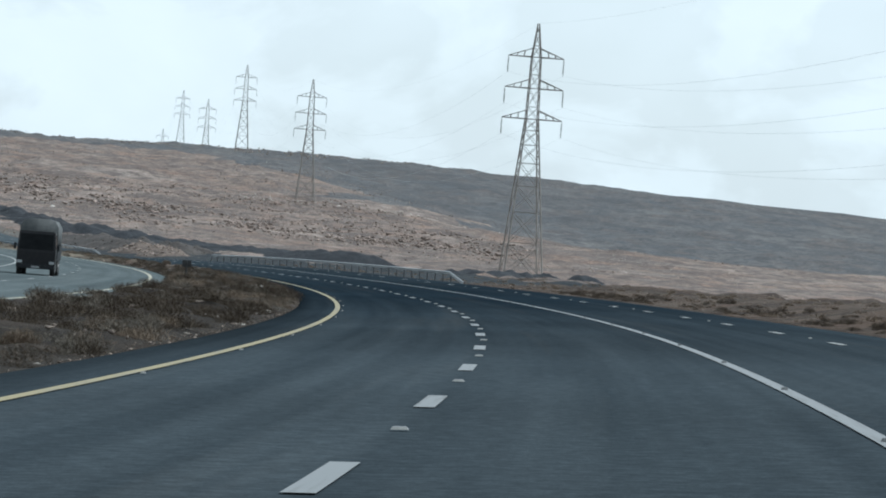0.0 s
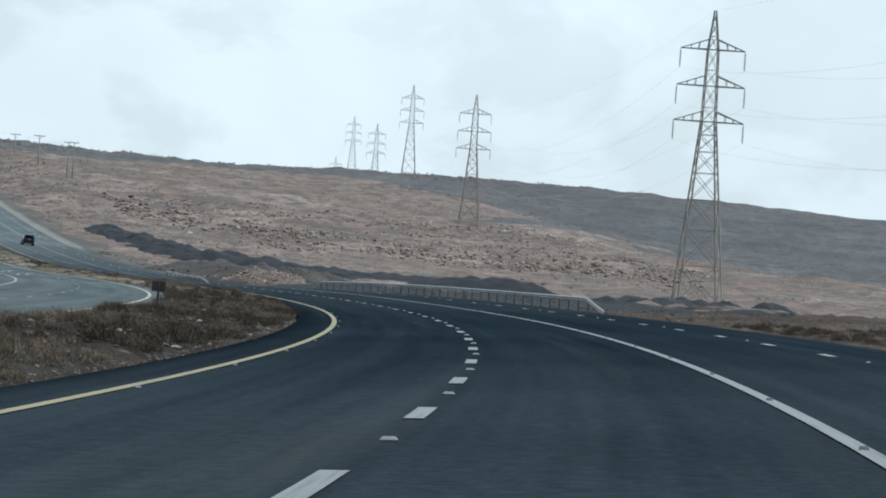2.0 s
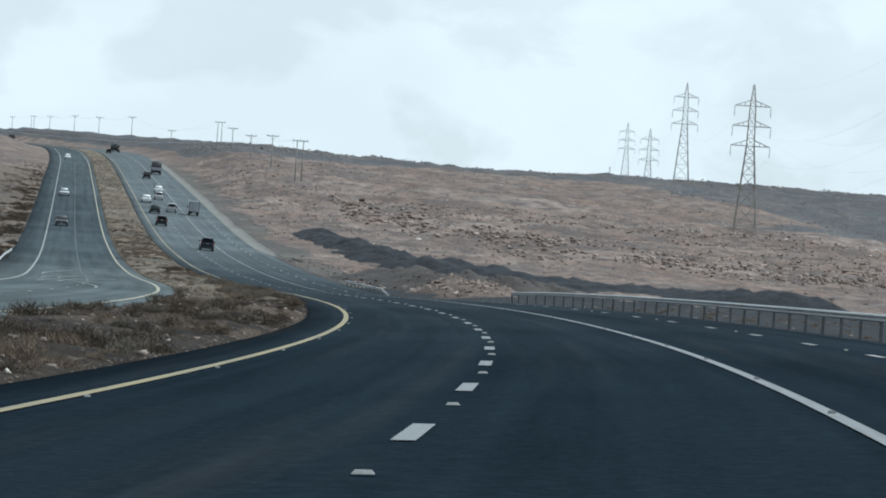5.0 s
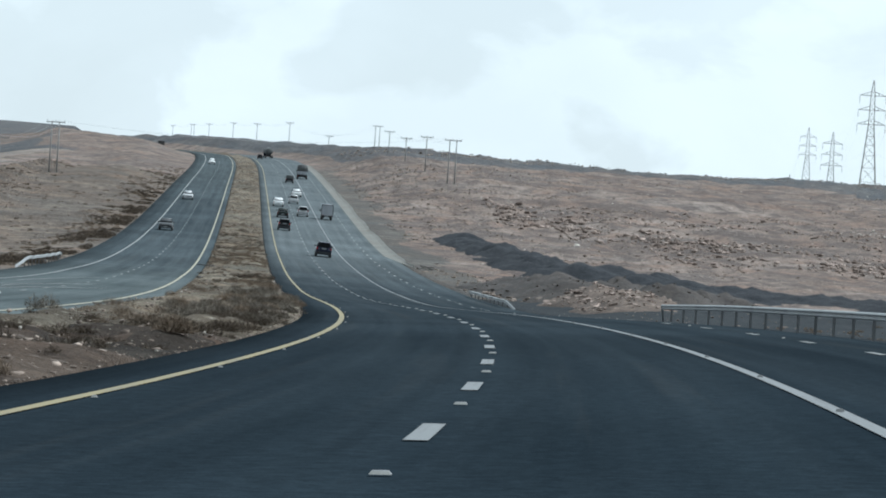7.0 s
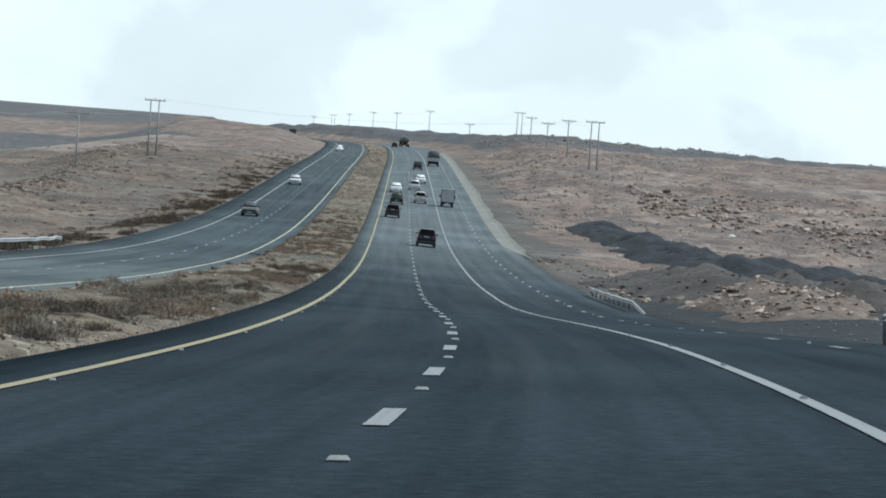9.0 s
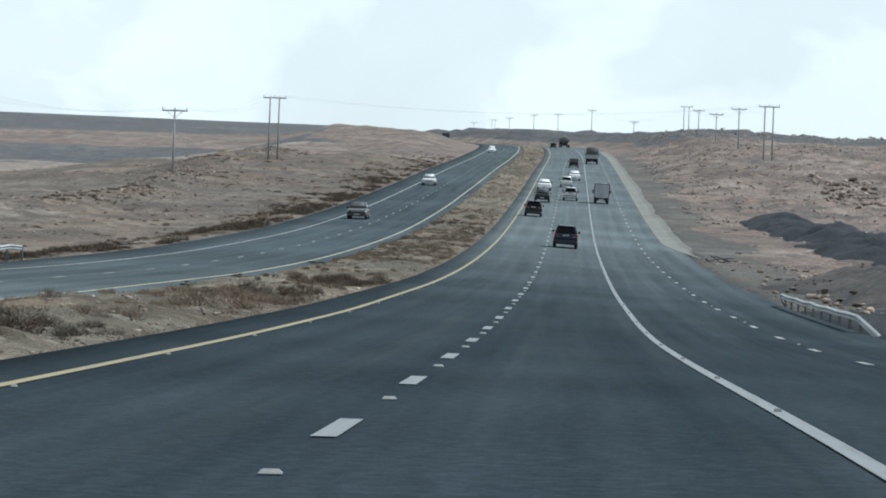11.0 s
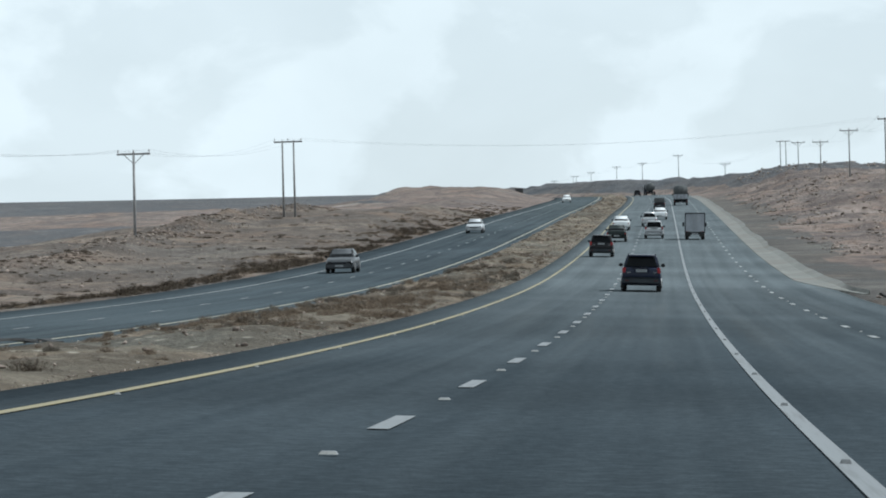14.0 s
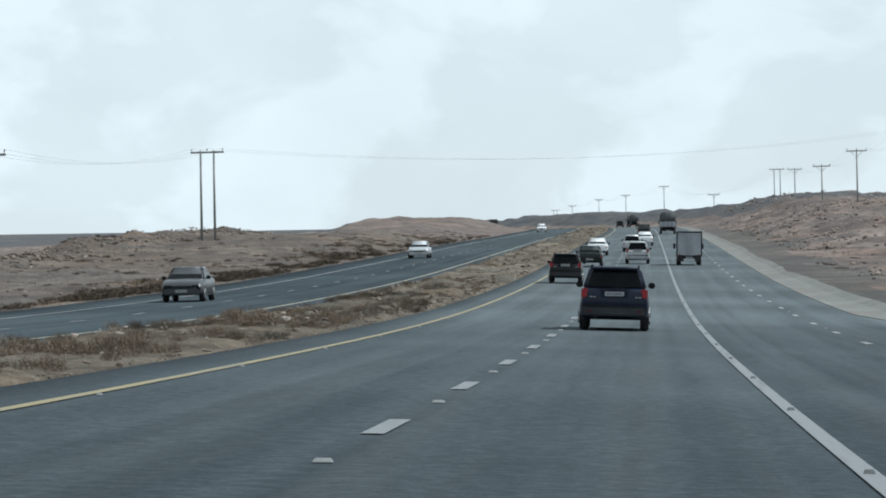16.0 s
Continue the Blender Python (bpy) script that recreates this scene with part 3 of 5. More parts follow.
# ---------------------------------------------------------------- ground: one sheet to the horizon
rows_s = np.concatenate([np.arange(-60, 520, 1.6), np.arange(520, 860, 2.2), np.arange(860, 1320, 3.0), np.arange(1320, 1800, 8.0),
                         np.arange(1800, 2400, 30.0), 2400 * np.geomspace(1.0, 1.75, 10)])
cols_o = np.concatenate([-np.geomspace(2600, 150, 14), np.arange(-145, -62, 5.0), np.arange(-62, -30, 1.0), np.arange(-30, -22.3, 0.8),
                         [-22.05, -22.0, -16.0, -10.6, -10.55], np.linspace(-10.45, -5.05, 15), [-4.95, -4.9, 3.0, 10.3, 10.35],
                         np.arange(10.6, 34, 0.9), np.arange(34, 130, 2.6), np.arange(130, 330, 5.5), np.geomspace(335, 2600, 14)])
GS, GO = np.meshgrid(rows_s, cols_o, indexing="ij")
GP = ground_at(GS, GO)
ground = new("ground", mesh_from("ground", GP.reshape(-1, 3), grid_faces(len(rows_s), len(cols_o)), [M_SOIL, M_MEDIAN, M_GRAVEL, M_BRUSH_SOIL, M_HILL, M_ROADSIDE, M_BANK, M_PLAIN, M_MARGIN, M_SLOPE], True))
kinds = np.zeros((len(rows_s) - 1, len(cols_o) - 1), np.int32)
mid_o = (cols_o[1:] + cols_o[:-1]) / 2
kinds[:, (mid_o > -10.6) & (mid_o < -4.9)] = 1
mid_s = rows_s[:-1]
MS, MO = np.meshgrid(mid_s, mid_o, indexing="ij")
litter = (kinds == 1) & (MS < 212 + 14 * fbm(MS, MO * 9, 22.0, 3, 91))
kinds[(kinds == 1) & (MS < 268 + 12 * fbm(MS, MO * 9, 12.0, 3, 84))] = 5
kinds[litter | (kinds == 5) & (fbm(MS, MO * 3, 7.0, 3, 87) > 0.02)] = 3
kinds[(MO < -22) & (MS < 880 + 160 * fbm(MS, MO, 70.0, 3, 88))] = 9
upland = (MO > 20) & (MS + 0.55 * (MO - 110) + 220 * fbm(MS, MO, 90.0, 4, 95) > 1110) | (MO > 150 + 60 * fbm(MS, MO, 60.0, 3, 96)) & (MS > 780)
kinds[upland] = 4
plain = (MO < -62 - 20 * fbm(MS, MO, 60.0, 3, 93)) & (MS < 1330)
kinds[plain & (MS > 830 + 120 * fbm(MS, MO, 80.0, 3, 94))] = 7
kinds[plain & (MS > 1120 + 150 * fbm(MS, MO * 0.4, 70.0, 3, 85)) | (MS > 1650)] = 4
margin = (MO > 10.3) & (MO < np.interp(MS, [0, 215, 240, 345, 420, 450, 475], [12.9, 15.0, 26.0, 30.0, 32.0, 28.0, 12.5]) + 5 * fbm(MS, MO, 12.0, 3, 99)) & (MS < 470) & (MS > 215 + 30 * fbm(MS, MO, 9.0, 3, 86))
near_right = (MO > 10.3) & (MS + 0.5 * MO < 340 + 160 * fbm(MS, MO, 50.0, 3, 98) + 170 * fbm(MS, MO, 7.0, 4, 89, 0.75))
kinds[near_right] = 5
kinds[margin] = 8
bank_cut = (MO > 10.3) & (MO < 15.5 + 4 * fbm(MS, MO, 14.0, 3, 97)) & (MS > 455) & (MS < 1100)
kinds[bank_cut] = 6
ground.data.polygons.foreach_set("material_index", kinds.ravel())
tagged(ground, "stony tan desert soil rising to low hills", "ground", kind="structure")

# ---------------------------------------------------------------- carriageways
ROAD_COLS = [-4.93, -4.9, -3.6, -1.8, 0, 1.8, 3.6, 5.4, 7.2, 9.0, 10.3, 10.33]
road = tagged(new("road", ribbon("road", ROAD_COLS, np.concatenate([np.arange(-60, 600, 3.0), np.arange(600, 1500, 4.0)]), 0.3, M_ASPHALT)),
              "dark asphalt carriageway with white and yellow lines", "road", kind="structure")
road_left = tagged(new("road_opposite", ribbon("road_opposite", [-22.03, -22, -19, -17, -15.2, -13, -11.4, -10.6, -10.57], np.arange(-60, 1500, 4.0), 0.3, M_ASPHALT_LEFT)),
                   "grey asphalt carriageway for oncoming traffic", "road", kind="structure")


def edge_line(name, off, w, mat_, parent, s0, s1, label):
    st = np.arange(s0, s1 + 0.1, 3.0)
    ob = new(name, ribbon(name, [off - w / 2, off + w / 2], st, 0, mat_, 0.012))
    ob.parent = parent
    return tagged(ob, label)


edge_line("edge_line", -3.64, 0.155, M_YELLOW, road, -60, 1490, "solid yellow line of road paint")
edge_line("edge_line", 3.65, 0.16, M_WHITE, road, -60, 1490, "solid white line of road paint")
edge_line("edge_line", -11.4, 0.18, M_CREAM, road_left, -60, 1490, "solid yellow line of road paint")
edge_line("edge_line", -19.0, 0.16, M_WHITE_WORN, road_left, -60, 1490, "worn white line of road paint")

DASH_FROM, DASH_EVERY = 18.39, 12.0
for k in range(-4, 96):
    c_ = DASH_FROM + DASH_EVERY * k
    if c_ < -50:
        continue
    for off, w, half, m_ in ((0.0, 0.19, 1.5, M_WHITE), (7.2, 0.17, 1.2, M_WHITE_WORN), (-15.2, 0.13, 1.3, M_FAINT)):
        par = road_left if off < -10 else road
        d_ = new("lane_dash", ribbon("lane_dash", [off - w / 2, off + w / 2], [c_ - half, c_, c_ + half], 0, m_, 0.012))
        d_.parent = par


def cats_eye_mesh():
    """Cast road stud: a low bevelled body with two reflector faces."""
    bm = bmesh.new()
    lo = [(-0.072, -0.05, 0), (0.072, -0.05, 0), (0.072, 0.05, 0), (-0.072, 0.05, 0)]
    hi = [(-0.052, -0.022, 0.026), (0.052, -0.022, 0.026), (0.052, 0.022, 0.026), (-0.052, 0.022, 0.026)]
    v = [bm.verts.new(q) for q in lo + hi]
    for f, mi in (((0, 1, 5, 4), 1), ((1, 2, 6, 5), 0), ((2, 3, 7, 6), 1), ((3, 0, 4, 7), 0), ((4, 5, 6, 7), 0), ((3, 2, 1, 0), 0)):
        bm.faces.new([v[i] for i in f]).material_index = mi
    bmesh.ops.bevel(bm, geom=[e for e in bm.edges if e.verts[0].co.z > 0.02 and e.verts[1].co.z > 0.02], offset=0.006, segments=1, affect="EDGES")
    me = bpy.data.meshes.new("road_stud")
    bm.to_mesh(me)
    bm.free()
    me.materials.append(M_STUD)
    me.materials.append(M_REFLECT)
    return me


stud_mesh = cats_eye_mesh()
worn_stud = stud_mesh.copy()
worn_stud.materials[0], worn_stud.materials[1] = M_DULLSTUD, M_DULLSTUD
for k in range(-3, 50):
    for off in (0.0, 3.65, -3.64, 7.2):
        c_ = DASH_FROM + DASH_EVERY * k + (6.0 if off != 7.2 else 5.0)
        if off == 7.2 and k % 2:
            continue
        ob = new("road_stud", worn_stud if off == 3.65 else stud_mesh)
        ob.parent = road
        ob.matrix_basis = road_pose(c_, {0.0: 0.05, -3.64: -3.46}.get(off, off), 0, 0.013) @ Matrix.Diagonal((0.95, 0.9, 0.95, 1) if off == 0 else (0.55, 0.7, 1.1, 1) if off > 0 else (0.42, 0.55, 0.8, 1))

# pale curved scuffs on the oncoming carriageway
for s0, o0, bend, ln in ((318, -17.6, 3.4, 34), (322, -16.6, 3.2, 34), (336, -17.8, 2.6, 30), (341, -16.9, 2.4, 30), (300, -14.2, -1.6, 26), (366, -18.0, 2.2, 40)):
    t_ = np.linspace(0, 1, 9)
    S = s0 + ln * t_
    O = o0 + bend * t_ ** 2
    P = np.concatenate([paved(S, O - 0.07), paved(S, O + 0.07)])
    P[:, 2] += 0.011
    ob = new("tyre_mark", mesh_from("tyre_mark", P, [(i, i + 1, i + 10, i + 9) for i in range(8)], M_FAINT))
    ob.parent = road_left

# concrete gutter beside the climbing carriageway, laid in bays; its lower end is cut off slantwise
gutter = tagged(new("gutter"), "weathered concrete drainage gutter laid in bays", "gutter", kind="structure")
for s0 in np.arange(563, 1180, 6.0):
    st = np.array([s0 + 0.03, s0 + 3.0, s0 + 5.97])
    inner = np.interp(st, [563, 595], [10.9, 9.2])
    outer = 10.95 + 0.4 * fbm(st, st * 0, 14.0, 3, 64)
    O = inner[:, None] + (outer - inner)[:, None] * np.array([0.0, 0.25, 0.72, 1.0])
    S = np.repeat(st[:, None], 4, 1)
    P = ground_at(S, O)
    z0 = deck(S, np.minimum(O, 10.3))
    prof = np.array([0.02, 0.015, 0.05, 0.20])
    P[..., 2] = np.maximum(z0 + prof, P[..., 2] + 0.03)
    low = P.copy()
    low[..., 2] -= 0.5
    V = np.concatenate([P.reshape(-1, 3), low.reshape(-1, 3)])
    F = [tuple(f) for f in grid_faces(3, 4)]
    F += [(0, 4, 16, 12), (4, 8, 20, 16), (3, 15, 19, 7), (7, 19, 23, 11), (0, 12, 13, 1), (1, 13, 14, 2), (2, 14, 15, 3), (8, 9, 21, 20), (9, 10, 22, 21), (10, 11, 23, 22)]
    b_ = new("slab", mesh_from("slab", V, F, M_CONCRETE))
    b_.parent = gutter

# ---------------------------------------------------------------- guard rails
def post_mesh():
    bm = bmesh.new()
    box(bm, -0.035, 0.035, -0.06, -0.048, -0.4, 0.70)
    box(bm, -0.035, 0.035, 0.048, 0.06, -0.4, 0.70)
    box(bm, -0.006, 0.006, -0.049, 0.049, -0.4, 0.70)
    me = bpy.data.meshes.new("post")
    bm.to_mesh(me)
    bm.free()
    me.materials.append(M_RAILPOST)
    return me


RAIL_POST = post_mesh()


def guard_rail(s0, s1, off, side, label, sag=0.0, top=0.74):
    """W-profile steel beam on posts; side -1 faces the traffic on its left. Both ends dip and splay."""
    thing = tagged(new("guard_rail"), label, "guard rail", "guard rails beside the road")
    prof = [(0.00, 0.10), (0.05, 0.115), (0.065, 0.14), (0.02, 0.175), (0.02, 0.21), (0.08, 0.25), (0.06, 0.285), (0.0, 0.31)]
    prof = prof + [(x - 0.006, z) for x, z in reversed(prof)]
    st = np.concatenate([[s0 - 3.2, s0 - 1.8], np.arange(s0, s1, 3.8), [s1, s1 + 1.8, s1 + 3.2]])
    V, n = [], len(prof)
    for i, s in enumerate(st):
        end = max(s0 - s, s - s1, 0.0)
        dip = min(0.62, end * 0.20) + sag * math.sin(s * 0.9)
        o = off - side * end * 0.16
        g = land(s, off) if (off > 11 or off < -22.3) else deck(s, np.clip(off, -5, 8) if off > -10 else off)
        x, y = plan(s, o)
        h = head_at(s)
        for px, pz in prof:
            V.append((x + side * px * math.cos(h), y + side * px * math.sin(h), float(g) + top - 0.31 + pz - dip))
    F = [(i * n + j, i * n + (j + 1) % n, (i + 1) * n + (j + 1) % n, (i + 1) * n + j) for i in range(len(st) - 1) for j in range(n)]
    F += [tuple(range(n)), tuple(range((len(st) - 1) * n, len(st) * n))]
    b = new("beam", mesh_from("beam", V, F, M_STEEL))
    b.parent = thing
    for s in np.arange(s0, s1 + 0.1, 3.8):
        x, y = plan(s, off - side * 0.09)
        g = float(land(s, off)) if (off > 11 or off < -22.3) else float(deck(s, np.clip(off, -5, 8) if off > -10 else off))
        p_ = new("post", RAIL_POST)
        p_.parent = thing
        p_.matrix_basis = pose(float(x), float(y), g + top - 0.74, 0, 0, math.degrees(head_at(s)))
    return thing


guard_rail(221.5, 345.5, 10.15, -1, "long galvanised steel guard rail on posts beside the bend")
guard_rail(426.0, 461.0, 10.2, -1, "short galvanised guard rail beside the gravel mounds", 0.02, 0.52)
guard_rail(428.0, 469.0, -21.6, 1, "bent pale guard rail beside the oncoming carriageway", 0.04, 0.72)

# ---------------------------------------------------------------- lattice pylons
PYLON_H = 33.3
ARMS = ((20.8, 3.95), (24.8, 3.85), (28.9, 3.65))


def pylon_half(z):
    """Half the width of the tower's body at a height."""
    return float(np.interp(z, [0, 20.8, 28.9, PYLON_H], [2.55, 0.78, 0.58, 0.10]))


def build_pylon():
    top = tagged(new("pylon"), "weathered steel lattice pylon with three pairs of arms", "pylon", "pylons of the power line")
    for sx_ in (-1, 1):
        for sy_ in (-1, 1):
            bm = bmesh.new()
            for z0, z1 in ((-1.2, 20.8), (20.8, 28.9), (28.9, PYLON_H)):
                a, b = pylon_half(max(z0, 0)), pylon_half(z1)
                if z0 < 0:
                    a += 0.1
                w = 0.135 if z0 < 20 else 0.10
                bar(bm, (sx_ * a, sy_ * a, z0), (sx_ * b, sy_ * b, z1), w)
            part("leg", bm, M_LATTICE, top)
    levels = [0.0, 4.6, 8.6, 12.0, 15.0, 17.4, 19.3, 20.8, 22.4, 24.8, 26.6, 28.9, 30.4, 31.8, 32.8]
    for z0, z1 in zip(levels[:-1], levels[1:]):
        a, b = pylon_half(z0), pylon_half(z1)
        w = 0.058 if z0 < 20 else 0.045
        for c0, c1 in (((-1, -1), (1, -1)), ((1, -1), (1, 1)), ((1, 1), (-1, 1)), ((-1, 1), (-1, -1))):
            for p0, p1 in (((c0[0] * a, c0[1] * a, z0), (c1[0] * b, c1[1] * b, z1)), ((c1[0] * a, c1[1] * a, z0), (c0[0] * b, c0[1] * b, z1)),
                           ((c0[0] * b, c0[1] * b, z1), (c1[0] * b, c1[1] * b, z1))):
                bm = bmesh.new()
                bar(bm, p0, p1, w)
                part("brace", bm, M_LATTICE, top)
    for z, reach in ARMS:
        bm = bmesh.new()
        b0, b1 = pylon_half(z), pylon_half(z + 1.15)
        bar(bm, (-b0, -b0, z), (b0, b0, z), 0.08)
        arm = part("crossarm", bm, M_LATTICE, top)
        for sx_ in (-1, 1):
            tip = (sx_ * reach, 0, z)
            for sy_ in (-1, 1):
                for foot, w in (((sx_ * b0, sy_ * b0, z), 0.12), ((sx_ * b1, sy_ * b1, z + 1.15), 0.10)):
                    bm = bmesh.new()
                    bar(bm, foot, tip, w)
                    part("arm_strut", bm, M_LATTICE, arm)
                for t_ in (0.35, 0.65):
                    lo = Vector((sx_ * b0, sy_ * b0, z)).lerp(Vector(tip), t_)
                    hi = Vector((sx_ * b1, sy_ * b1, z + 1.15)).lerp(Vector(tip), t_ * 0.95)
                    bm = bmesh.new()
                    bar(bm, lo, hi, 0.06)
                    part("arm_brace", bm, M_LATTICE, arm)
        for sx_ in (-1, 1):
            bm = bmesh.new()
            rod(bm, (sx_ * reach, 0, z), (sx_ * reach, 0, z - 2.1), 0.035, 0.035, 6)
            for i in range(12):
                zz = z - 0.3 - i * 0.145
                rod(bm, (sx_ * reach, 0, zz), (sx_ * reach, 0, zz - 0.06), 0.13, 0.06, 8)
            bar(bm, (sx_ * reach, -0.35, z - 2.15), (sx_ * reach, 0.35, z - 2.15), 0.06)
            part("insulator", bm, M_INSULATOR, arm, "string of glazed disc insulators")
    return top


# plan places of the towers along the line, and the height of their tops
TOWERS = [(54.0, 48.0, 32.5), (-19.2, 430.0, 33.7), (-92.6, 812.2, 45.1), (-152.9, 1130.8, 65.8), (-208.2, 1418.2, 66.2), (-260.4, 1681.5, 81.9),
          (-313.0, 1950.0, 71.0)]
LINE_TURN = math.degrees(math.atan2(74.0, 382.0))
first_pylon, tower_poses = None, []
for i, (x, y, zt) in enumerate(TOWERS):
    m_ = pose(x, y, zt - PYLON_H, 0, 0, LINE_TURN)
    tower_poses.append(m_)
    if first_pylon is None:
        first_pylon = build_pylon()
        first_pylon.matrix_basis = m_
    else:
        copy_thing(first_pylon, m_)


def cable(name, a, b, sag, r, label, category, group, n=24):
    """A sagging wire, as a thin three-sided tube."""
    a, b = np.array(a, float), np.array(b, float)
    t = np.linspace(0, 1, n)[:, None]
    c = a + (b - a) * t
    c[:, 2] -= sag * 4 * (t * (1 - t))[:, 0]
    d = (b - a) / np.linalg.norm(b - a)
    side = np.cross(d, (0, 0, 1.0))
    side /= np.linalg.norm(side)
    V = []
    for q in c:
        for ang in (0.5, 2.6, 4.7):
            V.append(q + side * r * math.cos(ang) + np.array((0, 0, 1)) * r * math.sin(ang))
    F = [(i * 3 + j, i * 3 + (j + 1) % 3, i * 3 + 3 + (j + 1) % 3, i * 3 + 3 + j) for i in range(n - 1) for j in range(3)]
    return tagged(new(name, mesh_from(name, V, F, M_WIRE, True)), label, category, group)


for m0, m1 in zip(tower_poses[:-1], tower_poses[1:]):
    for z, reach in ARMS:
        for sx_ in (-1, 1):
            q = Vector((sx_ * reach, 0, z - 2.16))
            cable("conductor", m0 @ q, m1 @ q, 8.0, 0.008, "thin grey aluminium conductor slung between pylons", "cable", "conductors of the power line", 30)
    q = Vector((0, 0, PYLON_H))
    cable("earth_wire", m0 @ q, m1 @ q, 5.5, 0.006, "thin grey earth wire along the pylon tops", "cable", "earth wires of the power line", 30)


# ---------------------------------------------------------------- wooden poles
def build_pole(h, twin):
    name = "twin_power_pole" if twin else "power_pole"
    top = tagged(new(name), "dark wooden twin power pole with one long crossarm" if twin else "dark wooden power pole with a braced crossarm", "power pole",
                 "wooden power poles")
    half = 0.70 if twin else 0.0
    for x in ((-half, half) if twin else (0.0,)):
        bm = bmesh.new()
        rod(bm, (x, 0, -1.0), (x, 0, h - 0.15), 0.15, 0.10, 10)
        part("mast", bm, M_WOOD, top, "", True)
    reach = 1.75 if twin else 1.55
    bm = bmesh.new()
    box(bm, -reach, reach, -0.09, 0.09, h - 0.42, h - 0.25, 0.01)
    if twin:
        box(bm, -reach, reach, 0.16, 0.28, h - 0.42, h - 0.27, 0.01)
    part("crossarm", bm, M_WOOD, top)
    if not twin:
        for sx_ in (-1, 1):
            bm = bmesh.new()
            bar(bm, (sx_ * 0.95, 0.1, h - 0.36), (0, 0.12, h - 1.25), 0.06)
            part("brace", bm, M_LATTICE, top)
    for x in (-reach + 0.1, 0.0, reach - 0.1):
        bm = bmesh.new()
        rod(bm, (x, 0, h - 0.26), (x, 0, h - 0.05), 0.02, 0.02, 6)
        rod(bm, (x, 0, h - 0.14), (x, 0, h - 0.02), 0.075, 0.05, 8)
        rod(bm, (x, 0, h - 0.02), (x, 0, h + 0.08), 0.055, 0.035, 8)
        part("insulator", bm, M_INSULATOR, top)
    return top, [(-reach + 0.1, 0, h + 0.06), (0, 0, h + 0.06), (reach - 0.1, 0, h + 0.06)]


def set_pole(x, y, zt, h, twin, turn):
    ob, pins = build_pole(h, twin)
    m_ = pose(x, y, zt - h, 0, 0, turn)
    ob.matrix_basis = m_
    return [m_ @ Vector(q) for q in pins]


# plan place, height of the top, length above ground, twin or single
POLES_RIGHT = [(-197.4, 853.3, 30.1, 9.6, True), (-231.9, 954.8, 35.1, 9.0, False), (-260.0, 1033.9, 38.1, 8.6, False), (-296.1, 1139.7, 44.5, 9.4, False),
               (-323.6, 1218.5, 49.7, 10.0, True), (-373.1, 1323.6, 50.3, 9.2, False), (-417.2, 1411.9, 58.4, 11.0, False)]
FAR_POLES = [(-464.2, 1511.0, 61.9, 10, False), (-506.6, 1602.1, 66.0, 10, False), (-550.5, 1692.8, 69.1, 10, False), (-592.0, 1784.3, 72.6, 10, True), (-636.2, 1874.8, 75.5, 10, False)]
pins_r = [set_pole(x, y, zt, h, tw, 17.0) for x, y, zt, h, tw in POLES_RIGHT + FAR_POLES]
pins_l = [set_pole(x, y, zt, h, tw, 17.0) for x, y, zt, h, tw in [(-222.2, 680.3, 18.9, 8.4, False), (-254.0, 779.9, 26.1, 9.3, True)]]
wire_label = ("thin dark wire slung between wooden poles", "cable", "wires of the wooden poles")
for a_, b_ in list(zip(pins_r[:-1], pins_r[1:])) + list(zip(pins_l[:-1], pins_l[1:])):
    for q0, q1 in zip(a_, b_):
        cable("power_wire", q0, q1, 1.3, 0.009, *wire_label, 14)
for q0, q1 in zip(pins_l[1], pins_r[0]):
    cable("power_wire", q0, q1, 2.2, 0.008, *wire_label, 16)
for q0 in pins_l[0]:
    cable("power_wire", q0, q0 + Vector((22.0, -96.0, -3.0)), 1.4, 0.009, *wire_label, 14)


# ---------------------------------------------------------------- stone shapes
def rock_forms(count, points, seed):
    """A few angular broken-stone shapes: points and triangles."""
    out = []
    rng = np.random.RandomState(seed)
    for i in range(count):
        bm = bmesh.new()
        q = rng.normal(size=(points, 3))
        q = q / np.linalg.norm(q, axis=1)[:, None] * rng.uniform(0.7, 1.1, points)[:, None] * rng.uniform(0.7, 1.35, 3)
        for p_ in q:
            bm.verts.new(p_)
        bmesh.ops.convex_hull(bm, input=bm.verts[:])
        bmesh.ops.delete(bm, geom=[v for v in bm.verts if not v.link_faces], context="VERTS")
        bmesh.ops.triangulate(bm, faces=bm.faces[:])
        bm.verts.index_update()
        V = np.array([v.co[:] for v in bm.verts])
        F = np.array([[v.index for v in f.verts] for f in bm.faces])
        bm.free()
        out.append((V, F))
    return out


STONE_FORMS = rock_forms(14, 10, 4)


